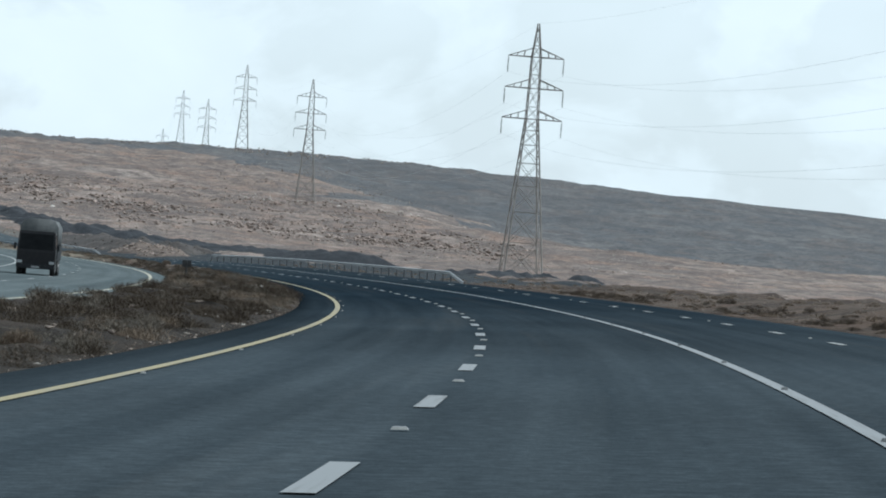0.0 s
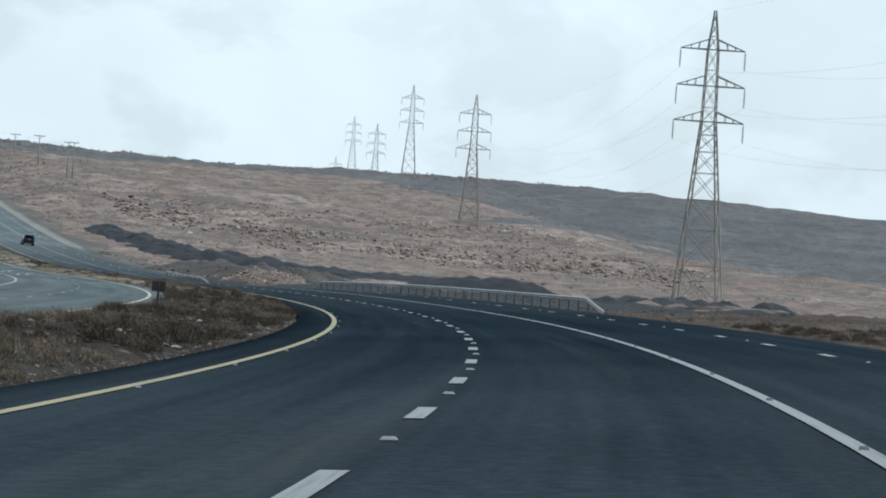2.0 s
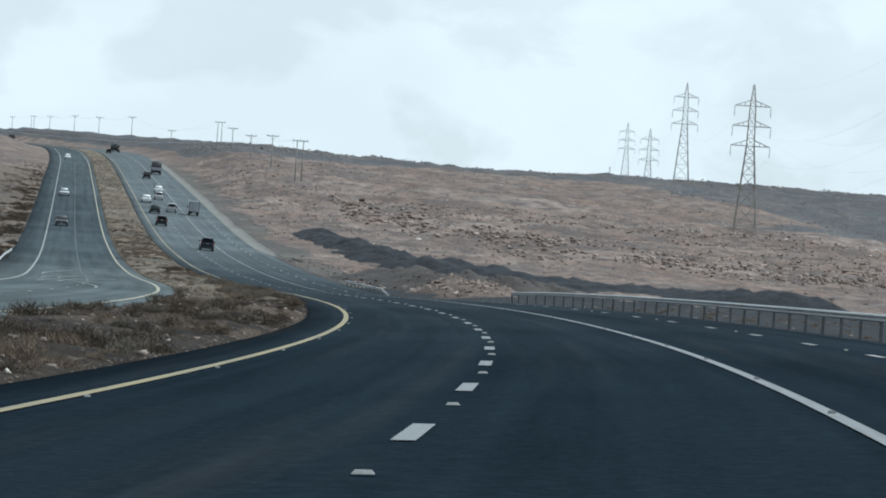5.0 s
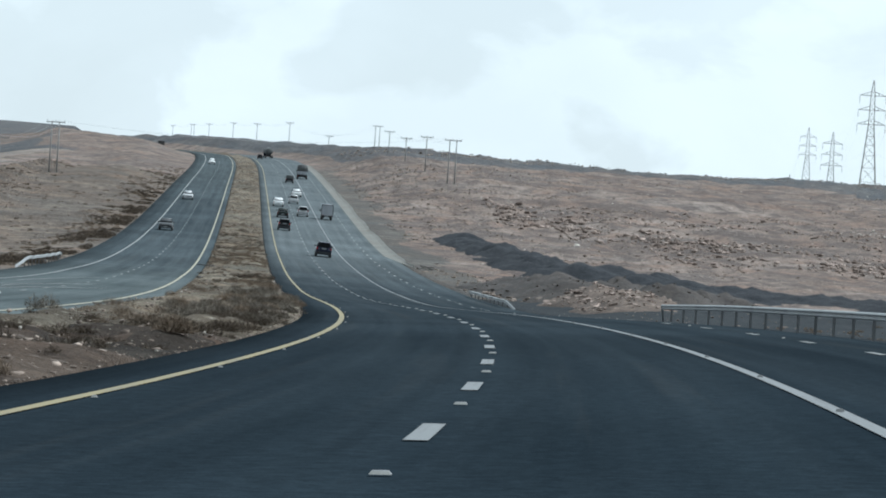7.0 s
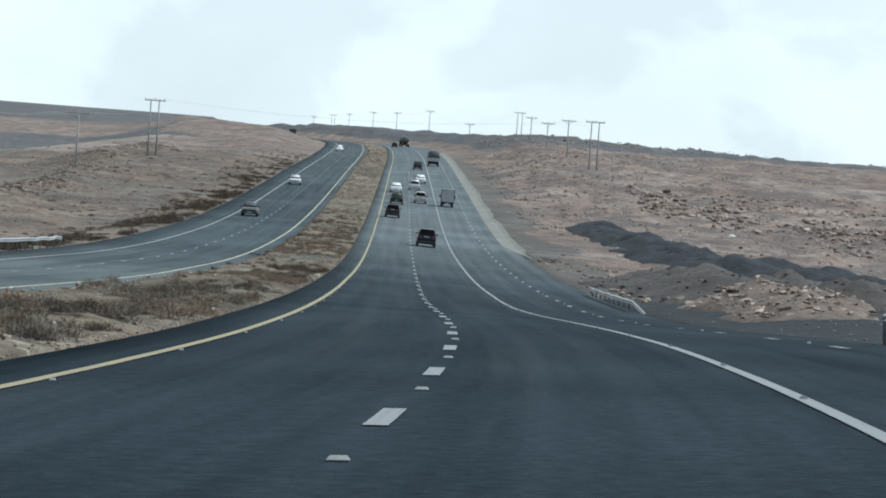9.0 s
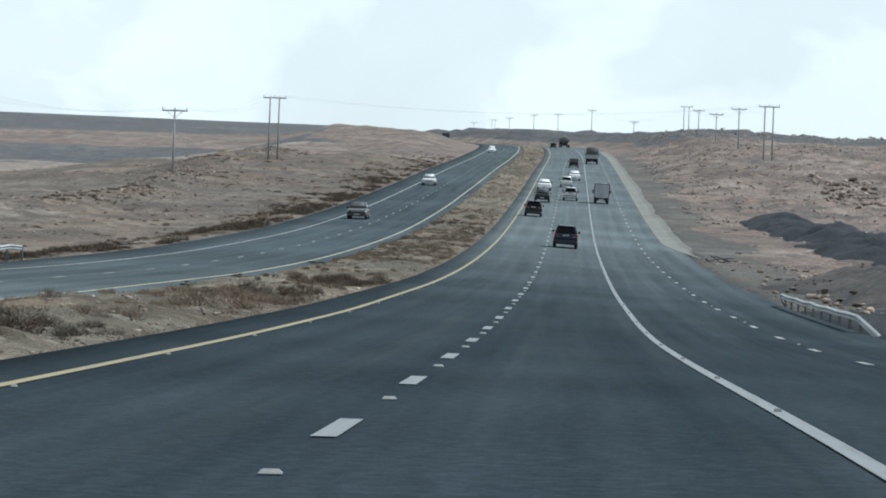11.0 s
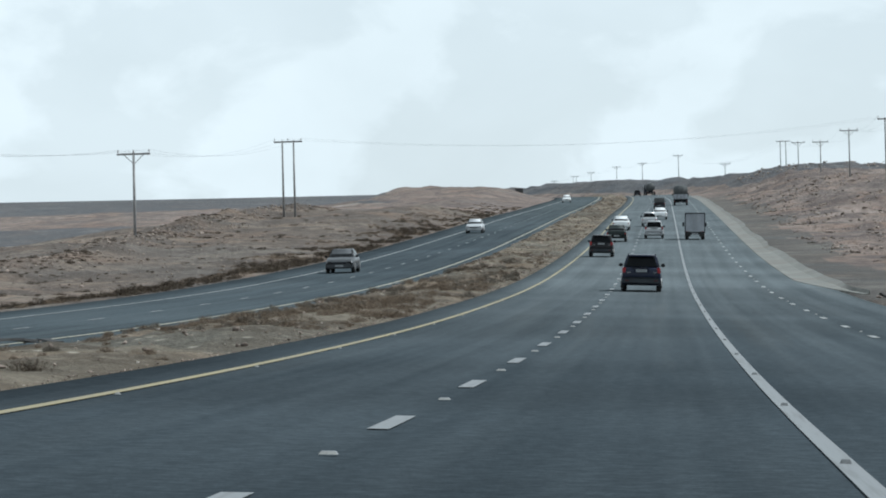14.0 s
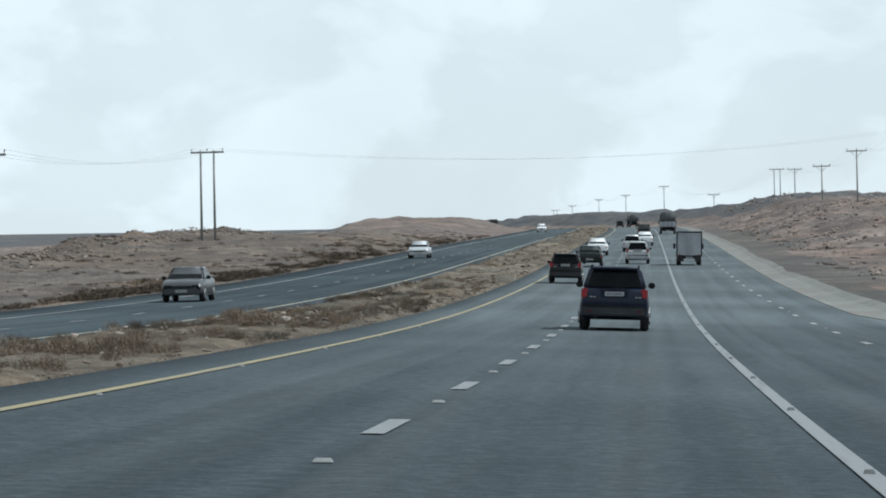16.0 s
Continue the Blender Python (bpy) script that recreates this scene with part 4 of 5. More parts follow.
# ---------------------------------------------------------------- heaps of gravel and spoil
def heap(s, col, long, wide, high, turn, mat_, name, label, seed, blocks=0, stone=M_ROCK):
    """A tipped heap: several overlapping cones with a crumbled surface."""
    rng = np.random.RandomState(seed)
    n, k = 34, 22
    u, v = np.meshgrid(np.linspace(-1, 1, n), np.linspace(-1, 1, k), indexing="ij")
    z = np.zeros_like(u)
    for i in range(5):
        cu, cv = rng.uniform(-0.6, 0.6), rng.uniform(-0.3, 0.3)
        r = rng.uniform(0.5, 0.85)
        d = np.sqrt(((u - cu) / r) ** 2 * (wide / long + 0.35) + ((v - cv) / (r * 1.25)) ** 2)
        z = np.maximum(z, np.clip(1 - d, 0, 1) * rng.uniform(0.7, 1.0))
    z = z * high * (1 - np.maximum(np.abs(u), np.abs(v)) ** 6)
    z = z + np.where(z > 0.03, fbm(u * long, v * wide, 0.9, 3, seed) * 0.22 + fbm(u * long, v * wide, 3.0, 2, seed + 5) * 0.4 * np.minimum(z, 1), -0.25)
    x, y = plan(s, col)
    h = head_at(s) + radians(turn)
    lx, ly = v * wide / 2, u * long / 2
    X = x + lx * math.cos(h) - ly * math.sin(h)
    Y = y + lx * math.sin(h) + ly * math.cos(h)
    base = land(s + ly * math.cos(radians(turn)) + lx * math.sin(radians(turn)), col + lx * math.cos(radians(turn)) - ly * math.sin(radians(turn)))
    P = np.stack([X, Y, base + z - 0.02], -1).reshape(-1, 3)
    ob = tagged(new(name, mesh_from(name, P, grid_faces(n, k), mat_, True)), label, "mound", "mounds beside the road")
    if blocks:
        pick = np.where(z.ravel() > 0.15)[0]
        pick = pick[rng.randint(0, len(pick), blocks)]
        V, F = [], []
        for j in pick:
            W, G = STONE_FORMS[rng.randint(0, len(STONE_FORMS))]
            r = 0.05 + 0.22 * rng.uniform() ** 3
            F.append(G + sum(len(q) for q in V))
            V.append(W * r * np.array([1.2, 1.0, 0.7]) + P[j] + rng.uniform(-0.25, 0.25, 3) * np.array([1, 1, 0]))
        st = new("rubble", mesh_from("rubble", np.concatenate(V), np.concatenate(F), stone))
        st.parent = ob
        tagged(st, "reddish broken stones", kind="stuff")
    return ob


DARK_LABEL = "dark grey mound of road gravel on bare soil"
for i, (s, col, lo, wi, hi, tu) in enumerate([
        (664, 23.5, 20, 9, 1.9, 4), (648, 24.5, 22, 10, 2.3, 6), (630, 25.5, 24, 11, 2.5, 6), (610, 26.5, 22, 12, 2.9, 2), (590, 27.5, 22, 13, 3.2, 0),
        (574, 31.0, 20, 14, 3.0, -20), (560, 36.0, 18, 16, 2.6, -30), (545, 42.0, 18, 18, 2.0, -40), (530, 38.0, 22, 16, 1.7, -60), (522, 52.0, 20, 26, 1.5, -70),
        (494, 56.0, 16, 22, 3.7, 0), (500, 33.0, 22, 16, 2.1, -50), (371, 56.0, 12, 9, 2.2, 30), (358, 49.0, 16, 8, 1.3, -24), (344, 43.0, 16, 7, 1.2, -24), (329, 36.5, 16, 7, 1.2, -24), (314, 30.0, 16, 7, 1.1, -24)]):
    heap(s, col, lo * 1.15, wi, hi * 0.62, tu, M_GRAVEL, "gravel_mound", DARK_LABEL, 40 + i)
for i, (s, col, lo, wi, hi, tu) in enumerate([(487, 16.5, 22, 9, 1.7, 10), (468, 18.0, 22, 11, 2.1, 0), (450, 19.0, 18, 10, 2.0, -15), (436, 22.0, 16, 10, 1.6, -10), (476, 26.0, 20, 10, 1.8, 20), (458, 28.0, 18, 12, 1.7, -10)]):
    heap(s, col, lo, wi, hi, tu, M_SPOIL, "spoil_mound", "dark brown mound of stony spoil beside the road", 80 + i, 160, M_DARKROCK)


heap(424, 17.5, 22, 8, 1.5, 6, M_RUBBLE, "rubble_mound", "reddish mound of broken rock beside the road", 97, 900, M_BOULDER)
heap(404, 15.5, 16, 6, 0.9, 0, M_RUBBLE, "rubble_mound", "low reddish mound of broken rock beside the asphalt", 98, 260, M_BOULDER)


# ---------------------------------------------------------------- stones
def scatter(name, forms, s, col, size, mat_, label, category, sink=0.3, flat=0.6, seed=0, lean=True):
    """Many small things in one mesh, resting on the ground."""
    rng = np.random.RandomState(seed)
    base = ground_at(s, col)
    pick = rng.randint(0, len(forms), len(s))
    turn = rng.uniform(0, 2 * math.pi, len(s))
    allv, allf, at = [], [], 0
    for i, (V, F) in enumerate(forms):
        k = np.where(pick == i)[0]
        if not len(k):
            continue
        c_, s_ = np.cos(turn[k]), np.sin(turn[k])
        stretch = rng.uniform(0.75, 1.35, (len(k), 3)) if lean else np.ones((len(k), 3))
        W = V[None] * stretch[:, None, :]
        W[..., 2] *= flat
        X = W[..., 0] * c_[:, None] - W[..., 1] * s_[:, None]
        Y = W[..., 0] * s_[:, None] + W[..., 1] * c_[:, None]
        Q = np.stack([X, Y, W[..., 2]], -1) * size[k][:, None, None]
        Q[..., 2] += size[k][:, None] * (flat - sink)
        Q = Q + base[k][:, None, :]
        allv.append(Q.reshape(-1, 3))
        allf.append((F[None] + (np.arange(len(k)) * len(V))[:, None, None] + at).reshape(-1, F.shape[1]))
        at += len(k) * len(V)
    V, F = np.concatenate(allv), np.concatenate(allf)
    me = bpy.data.meshes.new(name)
    me.vertices.add(len(V))
    me.vertices.foreach_set("co", V.astype(np.float32).ravel())
    nv = F.shape[1]
    me.loops.add(F.size)
    me.loops.foreach_set("vertex_index", F.astype(np.int32).ravel())
    me.polygons.add(len(F))
    me.polygons.foreach_set("loop_start", np.arange(len(F), dtype=np.int32) * nv)
    me.polygons.foreach_set("loop_total", np.full(len(F), nv, np.int32))
    me.materials.append(mat_)
    me.update(calc_edges=True)
    return tagged(new(name, me), label, category, kind="stuff")


ROCKS = STONE_FORMS


def belt(n, s_range, c_range, seed, patch=None, size=60.0, keep=0.5):
    """Random places, kept where a broad noise is high, so that they lie in bands and patches."""
    rng = np.random.RandomState(seed)
    s, c = rng.uniform(*s_range, n), rng.uniform(*c_range, n)
    if patch is not None:
        x, y = plan(s, c)
        f = fbm(x, y, size * 0.7, 4, patch, 0.6) + 0.5
        s, c = s[f > keep], c[f > keep]
    return s, c, rng


def sizes(rng, n, lo, hi, power=3.0):
    return lo + (hi - lo) * rng.uniform(0, 1, n) ** power


s, c, rg = belt(22000, (560, 1060), (18, 190), 11, 51, 55.0, 0.58)
scatter("hill_rocks", ROCKS, s, c, sizes(rg, len(s), 0.07, 0.30, 3.5), M_ROCK, "brown limestone rubble scattered over the hillside", "rocks", seed=1)
rg = np.random.RandomState(12)
c = rg.uniform(36, 118, 9000)
s = np.interp(c, [38, 56, 70, 86, 110, 150], [775, 728, 700, 665, 640, 612]) + rg.normal(scale=19, size=9000)
f = fbm(s, c, 9.0, 4, 57, 0.6) > -0.03
s, c = s[f], c[f]
scatter("boulders", ROCKS, s, c, sizes(rg, len(s), 0.10, 0.68, 3.0), M_BOULDER, "bands of brown boulders across the slope", "rocks", seed=2)
s, c, rg = belt(13000, (620, 820), (50, 135), 53, 59, 24.0, 0.56)
scatter("slope_rocks", ROCKS, s, c, sizes(rg, len(s), 0.10, 0.46, 2.6), M_BOULDER, "reddish brown broken rock strewn over the slope", "rocks", seed=17)
s, c, rg = belt(11000, (640, 1100), (14.5, 62), 46, 58, 16.0, 0.55)
scatter("cutting_rocks", ROCKS, s, c, sizes(rg, len(s), 0.06, 0.30, 3.0), M_ROCK, "broken brown rock on the slope above the gutter", "rocks", seed=14)
s, c, rg = belt(4200, (1165, 1240), (22, 260), 13)
scatter("crest_rocks", ROCKS, s, c, sizes(rg, len(s), 0.15, 0.55, 2.0), M_ROCK, "broken rocks along the skyline of the hill", "rocks", sink=0.45, seed=3)
s, c, rg = belt(1800, (560, 1100), (16, 160), 14)
scatter("pale_stones", ROCKS, s, c, sizes(rg, len(s), 0.04, 0.22, 4.0), M_PALE, "pale limestone blocks lying about the slope", "rocks", seed=4)
rg = np.random.RandomState(24)
s = 792 + rg.normal(scale=3.0, size=520) + 10 * np.sin(np.arange(520) * 0.021)
c = rg.uniform(96, 178, 520)
scatter("pale_outcrop", ROCKS, s, c, sizes(rg, 520, 0.10, 0.42, 2.0), M_PALE, "pale outcrop of limestone across the spur", "rocks", seed=13)
s, c, rg = belt(12000, (540, 880), (-95, -24), 15, 61, 40.0, 0.55)
scatter("verge_rocks", ROCKS, s, c, sizes(rg, len(s), 0.04, 0.20, 5.0), M_ROCK, "stony rubble on the far side of the road", "rocks", seed=5)
rg = np.random.RandomState(16)
s = rg.uniform(610, 900, 3200)
c = bank_line(s) + rg.normal(scale=2.2, size=3200)
scatter("rubble_bank", ROCKS, s, c, sizes(rg, 3200, 0.05, 0.24, 3.0), M_ROCK, "long bank of bulldozed rubble along the pole line", "rocks", seed=6)
s, c, rg = belt(4200, (40, 700), (-5.14, -4.93), 48)
scatter("edge_grit", ROCKS, s, c, sizes(rg, len(s), 0.008, 0.035, 2.0), M_ROCK, "pale grit along the ragged edge of the asphalt", "gravel", seed=15)
s, c, rg = belt(5500, (20, 700), (-10.4, -5.05), 17)
scatter("median_stones", ROCKS, s, c, sizes(rg, len(s), 0.015, 0.10, 4.0), M_ROCK, "brown stones and rubble between the carriageways", "rocks", seed=7)
s, c, rg = belt(3600, (560, 1200), (-10.4, -5.05), 18)
scatter("median_rubble", ROCKS, s, c, sizes(rg, len(s), 0.03, 0.17, 3.0), M_ROCK, "brown rubble between the climbing carriageways", "rocks", seed=8)
s, c, rg = belt(1500, (20, 620), (-10.4, -4.98), 19)
scatter("median_pale_stones", ROCKS, s, c, sizes(rg, len(s), 0.010, 0.075, 5.0), M_PALE, "pale stones at the edge of the paving", "rocks", seed=9)
s, c, rg = belt(3500, (120, 420), (-10.3, -5.1), 49)
scatter("litter_stones", ROCKS, s, c, sizes(rg, len(s), 0.02, 0.085, 2.5), M_ROCK, "grey brown stones lying among the scrub", "rocks", seed=16)
s, c, rg = belt(1500, (60, 470), (11.0, 22.0), 20)
scatter("roadside_stones", ROCKS, s, c, sizes(rg, len(s), 0.02, 0.09, 4.0), M_ROCK, "small stones on the gravel margin", "rocks", seed=10)
s, c, rg = belt(700, (455, 560), (11.0, 24.0), 21)
scatter("spoil_stones", ROCKS, s, c, sizes(rg, len(s), 0.04, 0.25, 4.0), M_ROCK, "reddish broken stone tipped beside the mounds", "rocks", seed=11)
s, c, rg = belt(700, (445, 490), (12.5, 24.0), 22)
scatter("spoil_blocks", ROCKS, s, c, sizes(rg, len(s), 0.06, 0.35, 2.5), M_ROCK, "reddish blocks on the spoil mounds", "rocks", seed=12)


# ---------------------------------------------------------------- dry shrubs and tufts
def tuft_form(blades, seed, wide, tall=0.75):
    """A soft, lobed cushion of fine dry twigs: points and triangles."""
    rng = np.random.RandomState(seed)
    lobes = np.stack([rng.uniform(-0.5, 0.5, 4), rng.uniform(-0.5, 0.5, 4), np.zeros(4)], -1)
    swell = rng.uniform(0.38, 0.62, 4)
    pick = rng.randint(0, 4, blades)
    d = rng.normal(size=(blades, 3))
    d[:, 2] = np.abs(d[:, 2])
    d /= np.linalg.norm(d, axis=1)[:, None]
    r = rng.uniform(0.25, 1.0, blades) ** 0.5
    mid = lobes[pick] + d * (swell[pick] * r)[:, None] * np.array([1.0, 1.0, tall * 1.3])
    way = d * 0.8 + rng.normal(scale=0.55, size=(blades, 3))
    way /= np.linalg.norm(way, axis=1)[:, None]
    side = np.cross(way, rng.normal(size=(blades, 3)))
    side *= (wide * rng.uniform(0.6, 1.5, blades) / np.linalg.norm(side, axis=1))[:, None]
    way[:, 2] = np.abs(way[:, 2]) + 0.25
    half = way * rng.uniform(0.06, 0.17, blades)[:, None]
    V = np.stack([mid - half - side, mid - half + side, mid + half], 1).reshape(-1, 3)
    V[:, 2] = np.maximum(V[:, 2], 0.0)
    return V, np.arange(blades * 3).reshape(-1, 3)


TUFTS = [tuft_form(400, 90 + i, 0.009, 0.66) for i in range(7)]
FAR_TUFTS = [tuft_form(130, 110 + i, 0.024, 0.55) for i in range(6)]


def plant(name, forms, s, c, size, mat_, label, seed):
    return scatter(name, forms, s, c, size, mat_, label, "shrubs", 0.92, 0.95, seed, True)


def cover(s, c):
    """How thickly scrub grows on the median: over its whole width at first, later only along the near edge."""
    whole = np.interp(s, [30, 205, 218, 262, 270, 455, 460, 486, 496, 640], [1.0, 1.0, 0.34, 0.30, 0.12, 0.12, 0.16, 0.16, 0.95, 0.55])
    edge = np.interp(s, [262, 272, 372, 380, 400, 408, 452, 460], [0.0, 0.95, 0.9, 0.25, 0.25, 1.0, 1.0, 0.0])
    near_half = smooth((c + 8.2 - 0.9 * fbm(s, c, 9.0, 2, 68)) / 0.8)
    return np.maximum(whole, edge * near_half) * np.where(fbm(s, c * 2.0, 6.0, 3, 69) > -0.12, 1.0, 0.25)


rg = np.random.RandomState(31)
s, c = rg.uniform(30, 640, 7600), rg.uniform(-10.35, -5.2, 7600)
keep = rg.uniform(0, 1, 7600) < cover(s, c)
s, c = s[keep], c[keep]
tone = fbm(s, c * 4.0, 12.0, 3, 70) + rg.normal(scale=0.12, size=len(s))
dark = tone < np.interp(s, [200, 230, 260, 275, 400, 410, 455, 500, 515], [0.10, 0.3, 0.3, -0.18, -0.18, 0.05, 0.05, -0.1, -0.3])
rusty = ~dark & (tone > np.interp(s, [200, 270, 400, 500, 520], [0.25, 0.08, 0.08, 0.05, -0.08]))
pale = ~dark & ~rusty
for name, pick, mat_, label, seed in (("dark_scrub", dark, M_DARKTWIG, "dark brown scrub between the carriageways", 21), ("faded_scrub", pale, M_OLIVE, "faded grey brown scrub between the carriageways", 30),
                                      ("rusty_scrub", rusty, M_TWIG, "rusty dry scrub between the carriageways", 28)):
    plant(name, TUFTS, s[pick], c[pick], sizes(rg, int(pick.sum()), 0.20, 0.58, 1.4) * np.interp(s[pick], [455, 470, 495, 510], [1.0, 0.5, 0.5, 0.85]), mat_, label, seed)
s, c, rg = belt(2000, (640, 1150), (-10.3, -5.2), 32, 73, 9.0, 0.50)
plant("hill_median_tufts", FAR_TUFTS, s, c, sizes(rg, len(s), 0.12, 0.42, 1.6), M_TWIG, "dry tufts among the median rubble", 22)
s, c, rg = belt(8500, (430, 1000), (-29.0, -22.2), 33, 75, 16.0, 0.42)
thin = rg.uniform(0, 1, len(s)) < np.interp(s, [430, 780, 830, 1000], [1.0, 0.9, 0.3, 0.03]) * np.interp(-c, [22.2, 24.4, 26.0, 29], [1.0, 0.9, 0.35, 0.08])
s, c = s[thin], c[thin]
plant("verge_shrubs", FAR_TUFTS, s, c, sizes(rg, len(s), 0.15, 0.85, 2.0), M_DARKTWIG, "dark dry shrubs along the far road edge", 23)
rg = np.random.RandomState(45)
s = rg.uniform(630, 890, 1300)
c = bank_line(s) + 0.5 + rg.normal(scale=2.0, size=1300)
f = fbm(s, c, 16.0, 3, 83) > -0.02
plant("bank_shrubs", FAR_TUFTS, s[f], c[f], sizes(rg, int(f.sum()), 0.15, 0.6, 1.8), M_DARKTWIG, "dark dry shrubs along the rubble bank", 31)
s, c, rg = belt(1500, (430, 1000), (-30, -22.6), 34, 77, 18.0, 0.48)
plant("verge_tufts", FAR_TUFTS, s, c, sizes(rg, len(s), 0.2, 0.6, 1.6), M_TWIG, "rusty dry tufts along the far road edge", 24)
s, c, rg = belt(1700, (640, 1100), (14, 60), 47, 78, 15.0, 0.55)
plant("cutting_shrubs", FAR_TUFTS, s, c, sizes(rg, len(s), 0.15, 0.5, 1.8), M_DARKTWIG, "dark shrubs on the slope above the gutter", 32)
s, c, rg = belt(420, (540, 1100), (14, 150), 35)
plant("hill_tufts", FAR_TUFTS, s, c, sizes(rg, len(s), 0.2, 0.6, 2.0), M_DARKTWIG, "dark tufts dotted over the hillside", 25)
s, c, rg = belt(560, (60, 330), (10.9, 26.0), 36)
plant("roadside_tufts", FAR_TUFTS, s, c, sizes(rg, len(s), 0.12, 0.45, 2.0), M_TWIG, "dry tufts on the bare roadside", 26)
s, c, rg = belt(260, (70, 205), (10.9, 13.5), 54, 66, 9.0, 0.55)
plant("roadside_scrub", TUFTS, s, c, sizes(rg, len(s), 0.18, 0.5, 1.5), M_DARKTWIG, "dark clumps of scrub along the edge of the asphalt", 33)
s, c, rg = belt(620, (480, 820), (-50, -26), 55, 79, 14.0, 0.45)
plant("slope_shrubs", FAR_TUFTS, s, c, sizes(rg, len(s), 0.15, 0.6, 1.8), M_DARKTWIG, "dark shrubs scattered over the bare slope", 34)
s, c, rg = belt(420, (600, 1000), (-100, -30), 37)
plant("plain_tufts", FAR_TUFTS, s, c, sizes(rg, len(s), 0.15, 0.5, 2.0), M_DARKTWIG, "dark tufts dotted over the plain", 27)

shrub_meshes = [mesh_from("dry_shrub", V, F, M_TWIG if i % 2 else M_OLIVE) for i, (V, F) in enumerate([tuft_form(1300, 120 + i, 0.009, 0.7) for i in range(6)])]
rg = np.random.RandomState(38)
for i in range(190):
    s0 = rg.uniform(40, 520) if i < 90 else rg.uniform(60, 405)
    c0 = rg.uniform(-9.9, -5.6) if i < 90 else rg.uniform(-8.0, -5.45)
    if fbm(np.array([s0]), np.array([c0 * 3]), 26.0, 2, 81)[0] < -0.12:
        continue
    k = rg.randint(0, 6)
    ob = new("dry_shrub", shrub_meshes[k])
    b_ = ground_at(s0, c0)
    z_ = rg.uniform(0.30, 0.65) * float(np.interp(s0, [300, 420], [1.0, 0.6]))
    ob.matrix_basis = Matrix.Translation((float(b_[0]), float(b_[1]), float(b_[2]) - 0.03)) @ Matrix.Rotation(rg.uniform(0, 6.28), 4, "Z") @ Matrix.Diagonal((z_ * 1.1, z_, z_, 1))
    tagged(ob, "rusty brown dry shrub on the median" if k % 2 else "dark leafless shrub on the median", "shrub", "shrubs on the median")


# ---------------------------------------------------------------- single stones, signs and scraps
def boulder(s, col, size, mat_, label, seed):
    V, F = rock_forms(1, 26, seed)[0]
    V = V * size * np.array([1.35, 1.0, 0.62])
    p_ = ground_at(s, col)
    ob = new("boulder", mesh_from("boulder", V, F, mat_))
    ob.matrix_basis = Matrix.Translation((float(p_[0]), float(p_[1]), float(p_[2]) + size * 0.3))
    return tagged(ob, label, "boulder", "boulders")


boulder(694, 42, 0.75, M_PALE, "large pale limestone boulder on the slope", 5)
boulder(715, 67, 0.6, M_PALE, "pale limestone boulder among brown rubble", 6)
for i, (s_, c_, z_) in enumerate([(84.0, -5.25, 0.09), (118.0, -5.3, 0.08), (98.0, -6.6, 0.08), (150.0, -5.4, 0.08), (205.0, -7.5, 0.10), (262.0, -6.5, 0.09), (300.0, -8.4, 0.11), (512.0, -6.2, 0.10), (548.0, -7.2, 0.10), (566.0, -7.0, 0.16)]):
    boulder(s_, c_, z_, M_PALE, "white stone lying at the edge of the median", 20 + i)


def marker_sign(s, col, h, w):
    """Back of a small square marker on a steel post."""
    top = tagged(new("marker_sign"), "dark back of a small square marker on a post", "road sign")
    bm = bmesh.new()
    rod(bm, (0, 0, -0.4), (0, 0, h), 0.04, 0.04, 8)
    part("post", bm, M_SIGNBACK, top)
    bm = bmesh.new()
    box(bm, -w / 2, w / 2, 0.045, 0.06, h - w * 0.75, h, 0.006)
    plate_ = part("plate", bm, M_SIGNBACK, top)
    bm = bmesh.new()
    box(bm, -w / 2, w / 2, 0.03, 0.045, h - w * 0.5, h - w * 0.42)
    part("bracket", bm, M_SIGNBACK, plate_)
    p_ = ground_at(s, col)
    top.matrix_basis = pose(float(p_[0]), float(p_[1]), float(p_[2]), 0, 0, math.degrees(head_at(s)))
    return top


marker_sign(170.0, -9.6, 0.98, 0.46)


def billboard(s, col, h, w):
    top = tagged(new("roadside_board"), "dark back of a square board on two posts", "sign board")
    for x in (-w * 0.35, w * 0.35):
        bm = bmesh.new()
        rod(bm, (x, 0, -0.5), (x, 0, h), 0.09, 0.09, 8)
        part("post", bm, M_SIGNBACK, top)
    bm = bmesh.new()
    box(bm, -w / 2, w / 2, 0.1, 0.18, h - w * 0.85, h, 0.02)
    part("board", bm, M_SIGNBACK, top)
    p_ = ground_at(s, col)
    top.matrix_basis = pose(float(p_[0]), float(p_[1]), float(p_[2]), 0, 0, math.degrees(head_at(s)))


billboard(1386.0, -39.2 - float(shift(1386.0)), 2.6, 2.0)
billboard(1330.0, -27.0, 2.4, 2.2)


